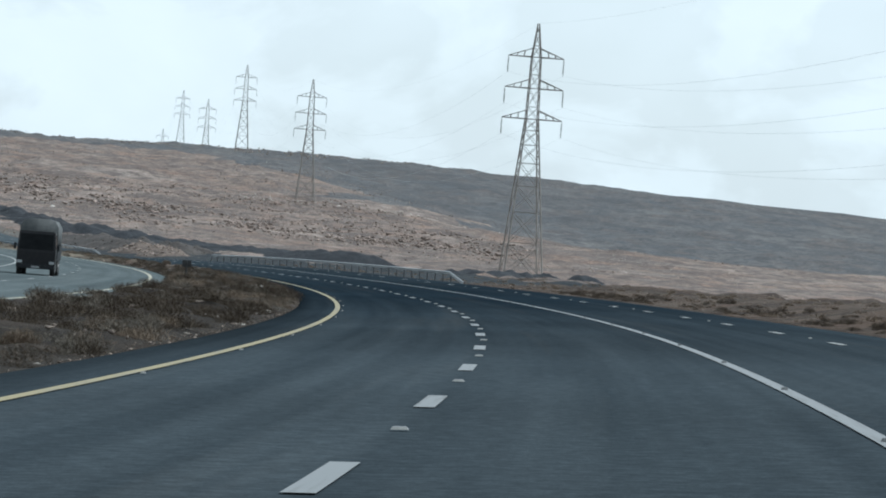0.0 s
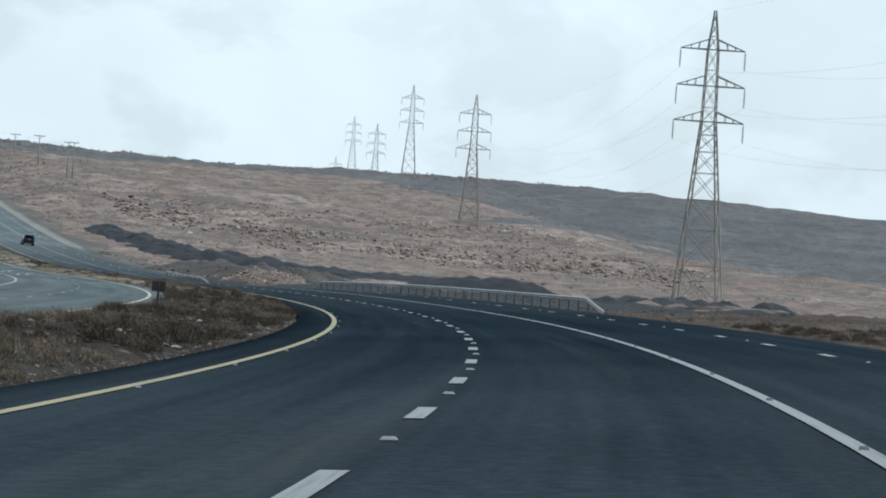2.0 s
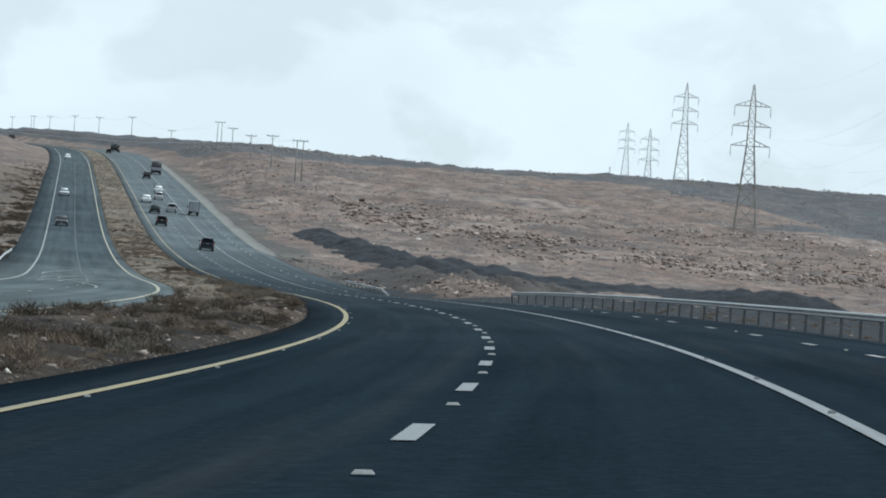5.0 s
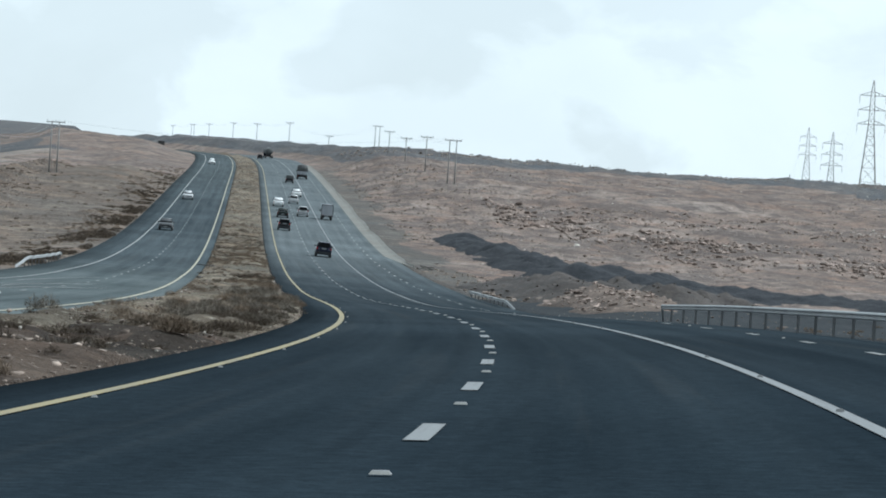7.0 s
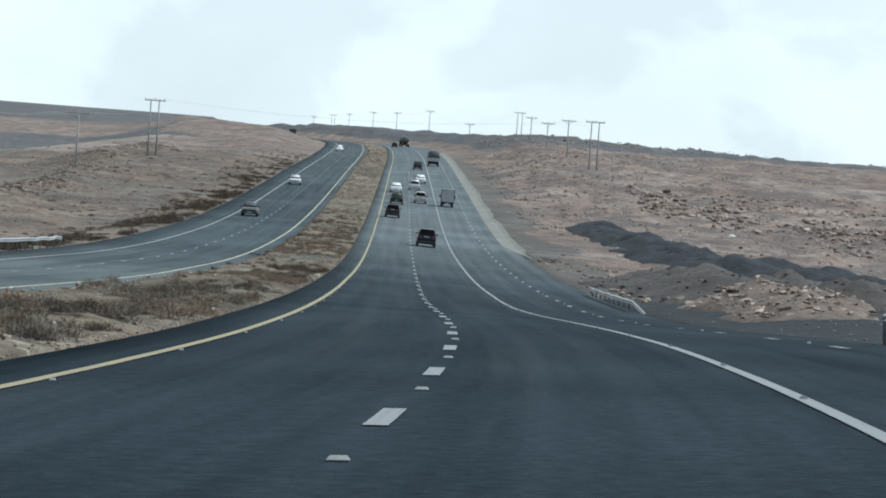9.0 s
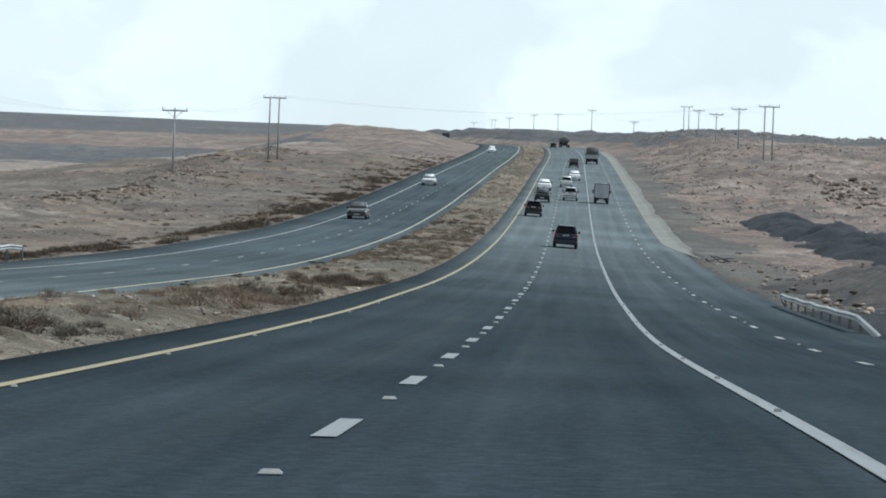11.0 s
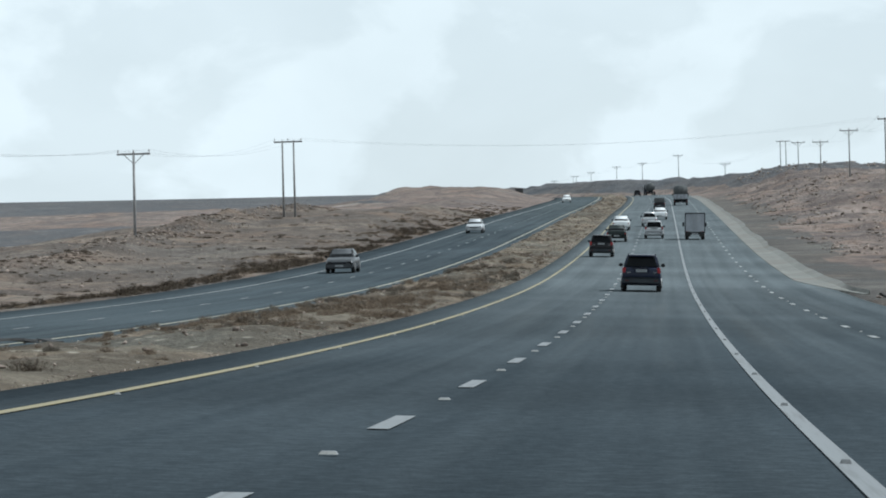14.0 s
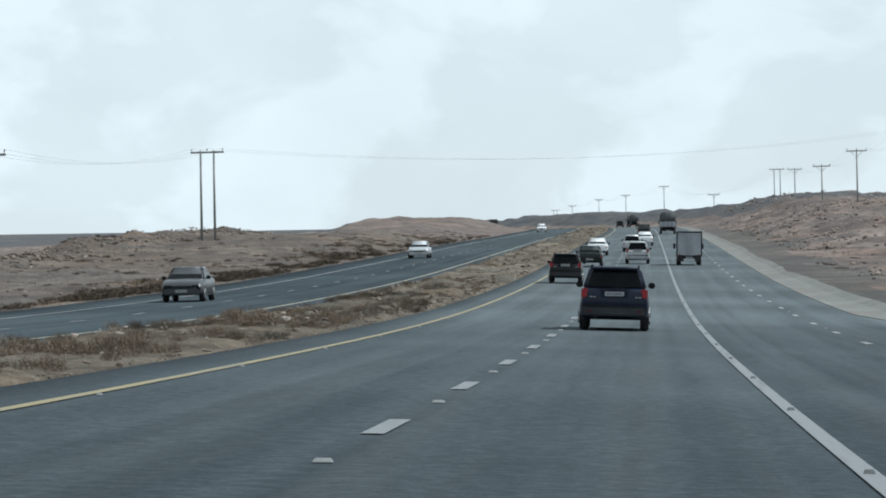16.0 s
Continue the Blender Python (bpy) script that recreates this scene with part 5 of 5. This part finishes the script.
def tyre_scrap(s, col, seed, length=2.2, turn=0.0, curl=0.5):
    """A torn, curled strip of tyre tread lying on the ground."""
    rng = np.random.RandomState(seed)
    rings, p_, way = [], Vector((0, -length / 2, 0.0)), 0.0
    for i in range(11):
        u = i / 10
        lift = 0.03 + 0.30 * curl * abs(math.sin(u * 2.6 + seed)) * (0.4 + u)
        w = 0.15 * (0.55 + 0.45 * math.sin(math.pi * min(1.0, u + 0.15))) * rng.uniform(0.85, 1.15)
        a_ = Vector((math.cos(way), math.sin(way), 0))
        c_ = p_ + Vector((0, 0, lift))
        rings.append([c_ - a_ * w, c_ + a_ * w, c_ + a_ * w * 0.9 + Vector((0, 0, 0.05)), c_ - a_ * w * 0.9 + Vector((0, 0, 0.05))])
        way += rng.uniform(-0.22, 0.22) + 0.08 * curl
        p_ = p_ + Vector((-math.sin(way), math.cos(way), 0)) * (length / 10)
    bm = loft(rings)
    ob = new("tyre_scrap", bpy.data.meshes.new("tyre_scrap"))
    bm.to_mesh(ob.data)
    bm.free()
    ob.data.materials.append(M_RUBBER)
    q = ground_at(s, col)
    ob.matrix_basis = pose(float(q[0]), float(q[1]), float(q[2]), 0, 0, math.degrees(head_at(s)) + turn)
    tagged(ob, "torn curled strip of black tyre tread at the road edge", "tyre scrap", "tyre scraps")


tyre_scrap(554.0, 11.7, 1, 1.7, 85.0, 0.9)
tyre_scrap(552.5, 11.9, 2, 1.5, 70.0, 1.1)
tyre_scrap(563.0, 12.8, 5, 1.4, 40.0, 0.5)
tyre_scrap(490.0, -10.3, 3, 3.0, 8.0, 0.25)
tyre_scrap(483.0, -10.0, 4, 2.6, -6.0, 0.2)
tyre_scrap(433.0, -10.3, 6, 2.4, 4.0, 0.2)

# ---------------------------------------------------------------- vehicles
def body_rings(stations):
    rings = []
    for y, lo, hi, w in stations:
        half = [(0.0, lo), (w * 0.86, lo), (w * 0.97, lo + 0.10), (w, lo + 0.28), (w * 0.99, hi - 0.16), (w * 0.94, hi - 0.03), (w * 0.85, hi), (0.0, hi + 0.02)]
        ring = [(x, y, z) for x, z in half] + [(-x, y, z) for x, z in reversed(half[1:-1])]
        rings.append(ring)
    return rings


def pane(corners, inset, lift):
    """A window on a flat side: four corners, shrunk inwards and set a little proud."""
    c = [Vector(q) for q in corners]
    mid = sum(c, Vector()) / 4
    n = (c[1] - c[0]).cross(c[3] - c[0]).normalized()
    bm = bmesh.new()
    lo = [bm.verts.new(q.lerp(mid, inset)) for q in c]
    hi = [bm.verts.new(q.lerp(mid, inset + 0.03) + n * lift) for q in c]
    for i in range(4):
        bm.faces.new((lo[i], lo[(i + 1) % 4], hi[(i + 1) % 4], hi[i]))
    bm.faces.new(hi)
    return bm


def wheel(parent, x, y, r, w):
    bm = bmesh.new()
    c = bmesh.ops.create_cone(bm, segments=20, cap_ends=True, radius1=r, radius2=r, depth=w)
    bmesh.ops.bevel(bm, geom=[e for e in bm.edges if abs(e.verts[0].co.z - e.verts[1].co.z) < 1e-5], offset=0.03, segments=2, affect="EDGES")
    bmesh.ops.transform(bm, matrix=Matrix.Translation((x, y, r)) @ Matrix.Rotation(radians(90), 4, "Y"), verts=bm.verts)
    t = part("wheel", bm, M_RUBBER, parent, "black tyre", True)
    sgn = 1 if x > 0 else -1
    bm = bmesh.new()
    rod(bm, (x + sgn * (w / 2 - 0.02), y, r), (x + sgn * (w / 2 + 0.012), y, r), r * 0.62, r * 0.56, 16)
    for i in range(5):
        a = i * 2 * math.pi / 5
        bar(bm, (x + sgn * (w / 2 + 0.015), y, r), (x + sgn * (w / 2 + 0.015), y + math.cos(a) * r * 0.55, r + math.sin(a) * r * 0.55), 0.05, 0.03)
    part("rim", bm, M_RIM, t)


def number_plate(parent, y, z, facing):
    bm = bmesh.new()
    box(bm, -0.24, 0.24, min(y, y + facing * 0.015), max(y, y + facing * 0.015), z, z + 0.11, 0.004)
    p_ = part("number_plate", bm, M_PLATE, parent, "pale number plate")
    bm = bmesh.new()
    for i in range(6):
        x = -0.185 + 0.062 * i + (0.02 if i > 1 else 0.0)
        box(bm, x, x + 0.038, min(y + facing * 0.016, y + facing * 0.020), max(y + facing * 0.016, y + facing * 0.020), z + 0.032, z + 0.082)
    part("bar", bm, M_PLATEBAR, p_)


def build_car(name, label, paint_, L, W, H, belt_h, hood, cab, rear, group="cars on the road", dark_low=False, rails=False, lens_h=None):
    """A passenger car. cab: y of the cabin's foot at rear and front, and of its roof at rear and front; rear: height of the boot or tail."""
    top = tagged(new(name), label, "car", group)
    w, r = W / 2, 0.34 if H < 1.6 else 0.365
    y0, y1 = -L / 2, L / 2
    c0, c1, k0, k1 = cab
    st = [(y0, 0.46, rear - 0.12, w * 0.90), (y0 + 0.08, 0.36, rear - 0.02, w * 0.96), (y0 + 0.5, 0.30, rear, w), (c0 + 0.25, 0.28, belt_h, w), (0.0, 0.27, belt_h, w), (c1, 0.28, hood + 0.06, w),
          (y1 - 0.55, 0.28, hood, w * 0.98), (y1 - 0.12, 0.30, hood - 0.14, w * 0.93), (y1, 0.36, hood - 0.30, w * 0.84)]
    st = sorted(st, key=lambda q: q[0])
    body = part("body", loft(body_rings(st)), paint_, top, "", True)
    bw, tw = w * 0.90, w * 0.73
    base = [(-bw, c0), (bw, c0), (bw, c1), (-bw, c1)]
    roof = [(-tw, k0), (tw, k0), (tw, k1), (-tw, k1)]
    zb, zt = belt_h - 0.04, H
    rings = [[(x, y, zb) for x, y in base], [(x * 0.5 + u * 0.5, y * 0.5 + v * 0.5, (zb + zt) / 2 + 0.02) for (x, y), (u, v) in zip(base, roof)],
             [(u, v, zt - 0.05) for u, v in roof], [(u * 0.88, v * 0.92 + 0.08 * (k0 + k1) / 2, zt) for u, v in roof]]
    bm = loft(rings)
    bmesh.ops.bevel(bm, geom=[e for e in bm.edges if abs(e.verts[0].co.z - e.verts[1].co.z) > 0.1], offset=0.085, segments=3, affect="EDGES")
    cabin = part("cabin", bm, paint_, top, "", True)
    B = [Vector((x, y, zb + 0.05)) for x, y in base]
    T = [Vector((x, y, zt - 0.07)) for x, y in roof]
    part("rear_window", pane([B[0], B[1], T[1], T[0]], 0.10, 0.018), M_GLASS, cabin)
    part("windscreen", pane([B[2], B[3], T[3], T[2]], 0.08, 0.018), M_GLASS, cabin)
    for a, b in ((1, 2), (3, 0)):
        for f0, f1 in ((0.04, 0.36), (0.40, 0.72), (0.75, 0.97)):
            if a == 3:
                f0, f1 = 1 - f1, 1 - f0
            q = [B[a].lerp(B[b], f0), B[a].lerp(B[b], f1), T[a].lerp(T[b], f1), T[a].lerp(T[b], f0)]
            part("side_window", pane(q, 0.06, 0.022), M_GLASS, cabin)
    for x in (-w + 0.10, w - 0.10):
        for y in (y0 + 0.82, y1 - 0.85):
            wheel(top, x, y, r, 0.22)
    lz = lens_h or rear - 0.34
    for sx_ in (-1, 1):
        bm = bmesh.new()
        box(bm, min(sx_ * (w - 0.20), sx_ * (w * 0.965)), max(sx_ * (w - 0.20), sx_ * (w * 0.965)), y0 - 0.02, y0 + 0.14, lz, lz + (0.25 if rails else 0.15), 0.03)
        part("tail_light", bm, M_RED, body, "red lens")
        bm = bmesh.new()
        box(bm, min(sx_ * (w * 0.5), sx_ * (w * 0.84)), max(sx_ * (w * 0.5), sx_ * (w * 0.84)), y1 - 0.16, y1 - 0.02, hood - 0.34, hood - 0.2, 0.02)
        part("headlight", bm, M_GLASS, body)
        bm = bmesh.new()
        box(bm, min(sx_ * (w - 0.02), sx_ * (w + 0.16)), max(sx_ * (w - 0.02), sx_ * (w + 0.16)), c1 - 0.34, c1 - 0.18, belt_h + 0.0, belt_h + 0.15, 0.03)
        part("mirror", bm, M_TRIM, top)
    bm = bmesh.new()
    box(bm, -w * 0.93, w * 0.93, y0 - 0.07, y0 + 0.2, 0.38, 0.64, 0.04)
    part("rear_bumper", bm, M_BUMPER if dark_low else paint_, body)
    bm = bmesh.new()
    box(bm, -w * 0.86, w * 0.86, y1 - 0.22, y1 + 0.05, 0.32, 0.56, 0.04)
    part("front_bumper", bm, M_TRIM if dark_low else paint_, body)
    bm = bmesh.new()
    box(bm, -w * 0.5, w * 0.5, y1 - 0.06, y1 + 0.02, hood - 0.34, hood - 0.22, 0.01)
    part("grille", bm, M_TRIM, body)
    number_plate(body, y0 - (0.075 if not rails else 0.03), 0.47 if not rails else lz + 0.06, -1)
    number_plate(body, y1 + 0.052, 0.40, 1)
    for sx_ in (-1, 1):
        bm = bmesh.new()
        box(bm, min(sx_ * (w * 0.80), sx_ * (w * 1.004)), max(sx_ * (w * 0.80), sx_ * (w * 1.004)), y0 + 0.3, y1 - 0.3, 0.24, 0.36, 0.02)
        part("sill", bm, M_TRIM, body)
    if rails:
        bm = bmesh.new()
        box(bm, -0.34, 0.34, y0 - 0.022, y0 + 0.03, lz + 0.03, lz + 0.21, 0.01)
        part("plate_recess", bm, paint_, body)
        bm = bmesh.new()
        box(bm, -0.40, 0.40, y0 - 0.035, y0 + 0.02, lz + 0.225, lz + 0.255, 0.006)
        part("trim_strip", bm, M_TRIM, body, "black strip")
        bm = bmesh.new()
        box(bm, -w * 0.90, w * 0.90, y0 - 0.10, y0 + 0.04, 0.60, 0.645, 0.012)
        part("bumper_step", bm, M_TRIM, body)
        for sx_ in (-1, 1):
            bm = bmesh.new()
            box(bm, sx_ * w * 0.72 - 0.08, sx_ * w * 0.72 + 0.08, y0 - 0.082, y0 - 0.05, 0.48, 0.52, 0.006)
            part("reflector", bm, M_DULLRED, body, "dull red reflector")
            bm = bmesh.new()
            for q0, q1 in ((0.0, 0.07), (0.09, 0.15)):
                box(bm, sx_ * w * 0.66 - 0.05 + q0, sx_ * w * 0.66 - 0.05 + q1, y0 - 0.03, y0 + 0.02, lz + 0.02, lz + 0.05)
            part("badge", bm, M_RIM, body)
        bm = bmesh.new()
        rod(bm, (-w * 0.55, y0 - 0.09, 0.36), (-w * 0.55, y0 + 0.3, 0.36), 0.035, 0.035, 10)
        part("exhaust", bm, M_TRIM, body)
        bm = bmesh.new()
        rod(bm, (0.0, c0 + 0.0, belt_h + 0.02), (0.34, c0 - 0.035, belt_h + 0.07), 0.012, 0.009, 6)
        part("rear_wiper", bm, M_TRIM, cabin)
        for sx_ in (-1, 1):
            bm = bmesh.new()
            bar(bm, (sx_ * tw * 0.93, k0 + 0.25, H + 0.015), (sx_ * tw * 0.93, k1 - 0.1, H + 0.015), 0.04)
            for y in (k0 + 0.25, (k0 + k1) / 2, k1 - 0.1):
                bar(bm, (sx_ * tw * 0.93, y, H - 0.04), (sx_ * tw * 0.93, y, H + 0.02), 0.05)
            part("roof_rail", bm, M_TRIM, cabin)
        bm = bmesh.new()
        box(bm, -tw * 0.9, tw * 0.9, k0 - 0.16, k0 + 0.05, H - 0.075, H - 0.03, 0.01)
        part("spoiler", bm, paint_, cabin)
    return top


def park(thing, s, off, turn=0.0):
    thing.matrix_basis = road_pose(s, off, turn, 0.002)
    return thing


M_GREYPAINT = glossy("dark_grey_paint", (0.05, 0.053, 0.057), 0.33, 0.2)
SEDAN = dict(L=4.5, W=1.74, H=1.44, belt_h=0.93, hood=0.90, cab=(-1.55, 0.95, -0.95, 0.25), rear=0.97)
HATCH = dict(L=3.75, W=1.66, H=1.53, belt_h=0.98, hood=0.95, cab=(-1.72, 0.95, -1.50, 0.25), rear=1.00)
park(build_car("sport_utility_car", "dark blue sport utility car with black lower body", M_NAVY, 4.44, 1.74, 1.63, 1.07, 1.02, (-2.12, 0.85, -1.92, 0.20), 1.09, dark_low=True, rails=True, lens_h=0.82), 568.0, 1.35)
park(build_car("hatchback", "black hatchback with red tail lights", M_BLACKPAINT, 3.95, 1.70, 1.56, 1.0, 0.97, (-1.83, 0.95, -1.62, 0.25), 1.03, dark_low=True, rails=True, lens_h=0.84), 654.7, -2.05)
park(build_car("sedan", "very dark green sedan with a pale number plate", M_GREENPAINT, **SEDAN), 708.7, -1.75)
park(build_car("sedan", "white sedan dusty from the road", M_WHITEPAINT, **SEDAN), 761.0, -2.05)
park(build_car("hatchback", "silver hatchback with a dark rear window", M_SILVER, 3.95, 1.70, 1.60, 1.0, 0.97, (-1.83, 0.95, -1.62, 0.25), 1.03, rails=True, lens_h=0.84), 721.0, 1.45)
park(build_car("hatchback", "grey hatchback changing lanes uphill", M_SILVER, **HATCH), 782.0, 0.75)
park(build_car("sedan", "white sedan climbing behind other cars", M_WHITEPAINT, **SEDAN), 826.0, 1.85)
park(build_car("hatchback", "small dark hatchback far up the hill", M_BLACKPAINT, **HATCH), 1235.0, -1.9)
park(build_car("sedan", "dark grey sedan coming the other way", M_GREYPAINT, **SEDAN), 620.4, -17.1, 180)
park(build_car("sedan", "pale silver sedan coming downhill towards the bend", M_SILVER, **SEDAN), 762.0, -17.2, 180)
park(build_car("hatchback", "white hatchback coming over the crest", M_WHITEPAINT, **HATCH), 1085.0, -17.0, 180)


def truck_base(name, label, L, W, cab_h, paint_):
    """Cab, chassis and wheels; the load stands on the chassis behind the cab."""
    top = tagged(new(name), label, "truck", "trucks on the road")
    w, y0, y1 = W / 2, -L / 2, L / 2
    bm = bmesh.new()
    for sx_ in (-1, 1):
        box(bm, sx_ * 0.42 - 0.06, sx_ * 0.42 + 0.06, y0, y1 - 0.4, 0.58, 0.78)
    for y in np.arange(y0 + 0.1, y1 - 0.6, 1.1):
        box(bm, -0.42, 0.42, y, y + 0.1, 0.6, 0.74)
    part("chassis", bm, M_TRIM, top)
    bm = loft([[(-w, y1 - 1.55, 0.5), (w, y1 - 1.55, 0.5), (w, y1, 0.5), (-w, y1, 0.5)], [(-w, y1 - 1.55, cab_h * 0.55), (w, y1 - 1.55, cab_h * 0.55), (w, y1, cab_h * 0.55), (-w, y1, cab_h * 0.55)],
               [(-w * 0.93, y1 - 1.5, cab_h), (w * 0.93, y1 - 1.5, cab_h), (w * 0.93, y1 - 0.32, cab_h), (-w * 0.93, y1 - 0.32, cab_h)]])
    bmesh.ops.bevel(bm, geom=bm.edges[:], offset=0.05, segments=2, affect="EDGES")
    cab_ = part("cab", bm, paint_, top)
    zb, zt = cab_h * 0.57, cab_h * 0.95
    part("windscreen", pane([(w * 0.97, y1, zb), (-w * 0.97, y1, zb), (-w * 0.92, y1 - 0.29, zt), (w * 0.92, y1 - 0.29, zt)], 0.07, 0.02), M_GLASS, cab_)
    for sx_ in (-1, 1):
        q = [(sx_ * w, y1 - 1.3, zb), (sx_ * w, y1 - 0.25, zb), (sx_ * w * 0.94, y1 - 0.45, zt), (sx_ * w * 0.94, y1 - 1.3, zt)]
        part("side_window", pane(q if sx_ > 0 else [q[1], q[0], q[3], q[2]], 0.08, 0.02), M_GLASS, cab_)
        bm = bmesh.new()
        box(bm, sx_ * (w + 0.14) - 0.08, sx_ * (w + 0.14) + 0.08, y1 - 0.2, y1 - 0.12, zb, zb + 0.38, 0.02)
        bar(bm, (sx_ * w * 0.97, y1 - 0.16, zb + 0.3), (sx_ * (w + 0.12), y1 - 0.16, zb + 0.3), 0.03)
        part("mirror", bm, M_TRIM, cab_)
        bm = bmesh.new()
        box(bm, sx_ * (w - 0.2) - 0.16, sx_ * (w - 0.2) + 0.16, y1 - 0.02, y1 + 0.03, 0.72, 0.90, 0.02)
        part("headlight", bm, M_PLATE, cab_)
        bm = bmesh.new()
        box(bm, sx_ * (w - 0.2) - 0.09, sx_ * (w - 0.2) + 0.09, y0 - 0.05, y0 + 0.02, 0.67, 0.77, 0.015)
        part("tail_light", bm, M_RED, top, "red lens")
    bm = bmesh.new()
    box(bm, -w, w, y1 - 0.06, y1 + 0.08, 0.4, 0.68, 0.03)
    part("front_bumper", bm, M_TRIM, cab_)
    bm = bmesh.new()
    box(bm, -w * 0.95, w * 0.95, y0 - 0.04, y0 + 0.05, 0.48, 0.62, 0.02)
    part("rear_bumper", bm, M_TRIM, top)
    number_plate(top, y0 - 0.045, 0.5, -1)
    number_plate(cab_, y1 + 0.085, 0.46, 1)
    r = 0.36 if W < 1.9 else 0.48
    for x in (-w + 0.16, w - 0.16):
        for y in ([y0 + 1.1, y1 - 0.8] if L < 6 else [y0 + 1.2, y0 + 2.4, y1 - 0.9]):
            wheel(top, x, y, r, 0.3)
    return top


def box_truck():
    top = truck_base("box_truck", "small truck with a pale panelled box body", 5.1, 1.74, 1.95, M_WHITEPAINT)
    y0, w = -2.55, 0.87
    bm = bmesh.new()
    box(bm, -w, w, y0, 0.95, 0.62, 2.36, 0.02)
    body = part("box_body", bm, M_BOX, top)
    for sx_ in (-1, 1):
        bm = bmesh.new()
        box(bm, sx_ * w - 0.04, sx_ * w + 0.04, y0 - 0.03, y0 + 0.05, 0.62, 2.40)
        part("corner_post", bm, M_TRIM, body, "dark corner post")
        bm = bmesh.new()
        box(bm, min(sx_ * 0.03, sx_ * (w - 0.07)), max(sx_ * 0.03, sx_ * (w - 0.07)), y0 - 0.025, y0, 0.72, 2.28, 0.01)
        d_ = part("door", bm, M_BOX, body)
        bm = bmesh.new()
        bar(bm, (sx_ * 0.16, y0 - 0.045, 0.85), (sx_ * 0.16, y0 - 0.045, 2.22), 0.035)
        part("lock_bar", bm, M_STEEL, d_)
    for sx_ in (-1, 1):
        bm = bmesh.new()
        box(bm, sx_ * 0.58 - 0.2, sx_ * 0.58 + 0.2, y0 - 0.075, y0 - 0.055, 0.30, 0.74, 0.008)
        part("mud_flap", bm, M_RUBBER, top, "black rubber mud flap")
    for z in (2.32, 0.62):
        bm = bmesh.new()
        box(bm, -w - 0.03, w + 0.03, y0 - 0.03, y0 + 0.05, z, z + 0.09)
        part("door_frame", bm, M_TRIM, body)
    return top


def tarp_truck(name, label, tail, load_h=3.35, paint_=M_BLACKPAINT, L=8.2):
    top = truck_base(name, label, L, 2.4, 2.75, paint_)
    y0, w, yf = -L / 2, 1.2, L / 2 - 1.75
    bm = bmesh.new()
    box(bm, -w, w, y0, yf, 0.95, 1.10)
    for sx_ in (-1, 1):
        box(bm, sx_ * w - 0.03, sx_ * w + 0.03, y0, yf, 1.1, 1.9)
    part("flatbed", bm, M_TRIM, top)
    bm = bmesh.new()
    box(bm, -w, w, y0 - 0.03, y0 + 0.03, 1.1, 1.9, 0.01)
    g_ = part("tailgate", bm, tail, top)
    for x in (-0.6, 0.0, 0.6):
        bm = bmesh.new()
        box(bm, x - 0.03, x + 0.03, y0 - 0.06, y0 - 0.03, 1.12, 1.88)
        part("stiffener", bm, M_SIGNBACK, g_)
    rings = []
    for i, y in enumerate(np.linspace(y0 + 0.02, yf, 8)):
        sagv = 0.06 * math.sin(i * 2.1)
        arch = [(-w * 0.99, 1.85), (-w * 1.0, load_h - 0.5 + sagv), (-w * 0.82, load_h - 0.12 + sagv), (-w * 0.4, load_h + sagv), (w * 0.4, load_h + sagv), (w * 0.82, load_h - 0.12 + sagv),
                (w * 1.0, load_h - 0.5 + sagv), (w * 0.99, 1.85)]
        rings.append([(x, y, z) for x, z in arch])
    part("tarpaulin", loft(rings), M_TARP, top, "dark dusty tarpaulin over hoops", True)
    return top


def tank_truck():
    top = truck_base("tank_truck", "dark blue grey tank truck high up the hill", 8.6, 2.45, 2.8, M_NAVY)
    rings = []
    for y in np.linspace(-4.3, 2.4, 10):
        k = 1.0 if -4.2 < y < 2.3 else 0.93
        rings.append([(1.2 * k * math.cos(a), y, 2.15 + 1.05 * k * math.sin(a)) for a in np.linspace(0, 2 * math.pi, 20, endpoint=False)])
    tank = part("tank", loft(rings), M_TARP, top, "dull grey tank", True)
    for y in (-2.6, -0.8, 1.0):
        bm = bmesh.new()
        rod(bm, (0, y, 3.15), (0, y, 3.34), 0.26, 0.26, 12)
        part("hatch", bm, M_STEEL, tank)
    bm = bmesh.new()
    for sx_ in (-1, 1):
        box(bm, sx_ * 0.5 - 0.08, sx_ * 0.5 + 0.08, -4.0, 2.2, 0.76, 1.35)
    part("cradle", bm, M_TRIM, top)
    return top


def pickup_truck():
    top = build_car("pickup_truck", "dark pickup truck with a loaded canvas bed", M_BLACKPAINT, 4.9, 1.75, 1.72, 1.06, 1.03, (-0.75, 0.95, -0.6, 0.35), 1.10, dark_low=True)
    bm = bmesh.new()
    box(bm, -0.8, 0.8, -2.38, -0.85, 1.05, 1.72, 0.08)
    part("canvas_load", bm, M_TARP, top, "dusty canvas load")
    return top


park(box_truck(), 717.5, 5.1)
park(pickup_truck(), 930.0, 1.65)
park(tarp_truck("tarp_truck", "heavy truck with a dark tarpaulin and pale tailgate", M_BOX), 985.0, 5.2)
small_truck = park(tarp_truck("tarp_truck", "small dark truck with a tall canvas cover facing downhill", M_TRIM, 3.5, M_BLACKPAINT, 7.0), 143.0, -16.0, 180)
small_truck.matrix_basis = small_truck.matrix_basis @ Matrix.Diagonal((0.68, 0.68, 0.68, 1))
park(tank_truck(), 1285.0, 3.6)
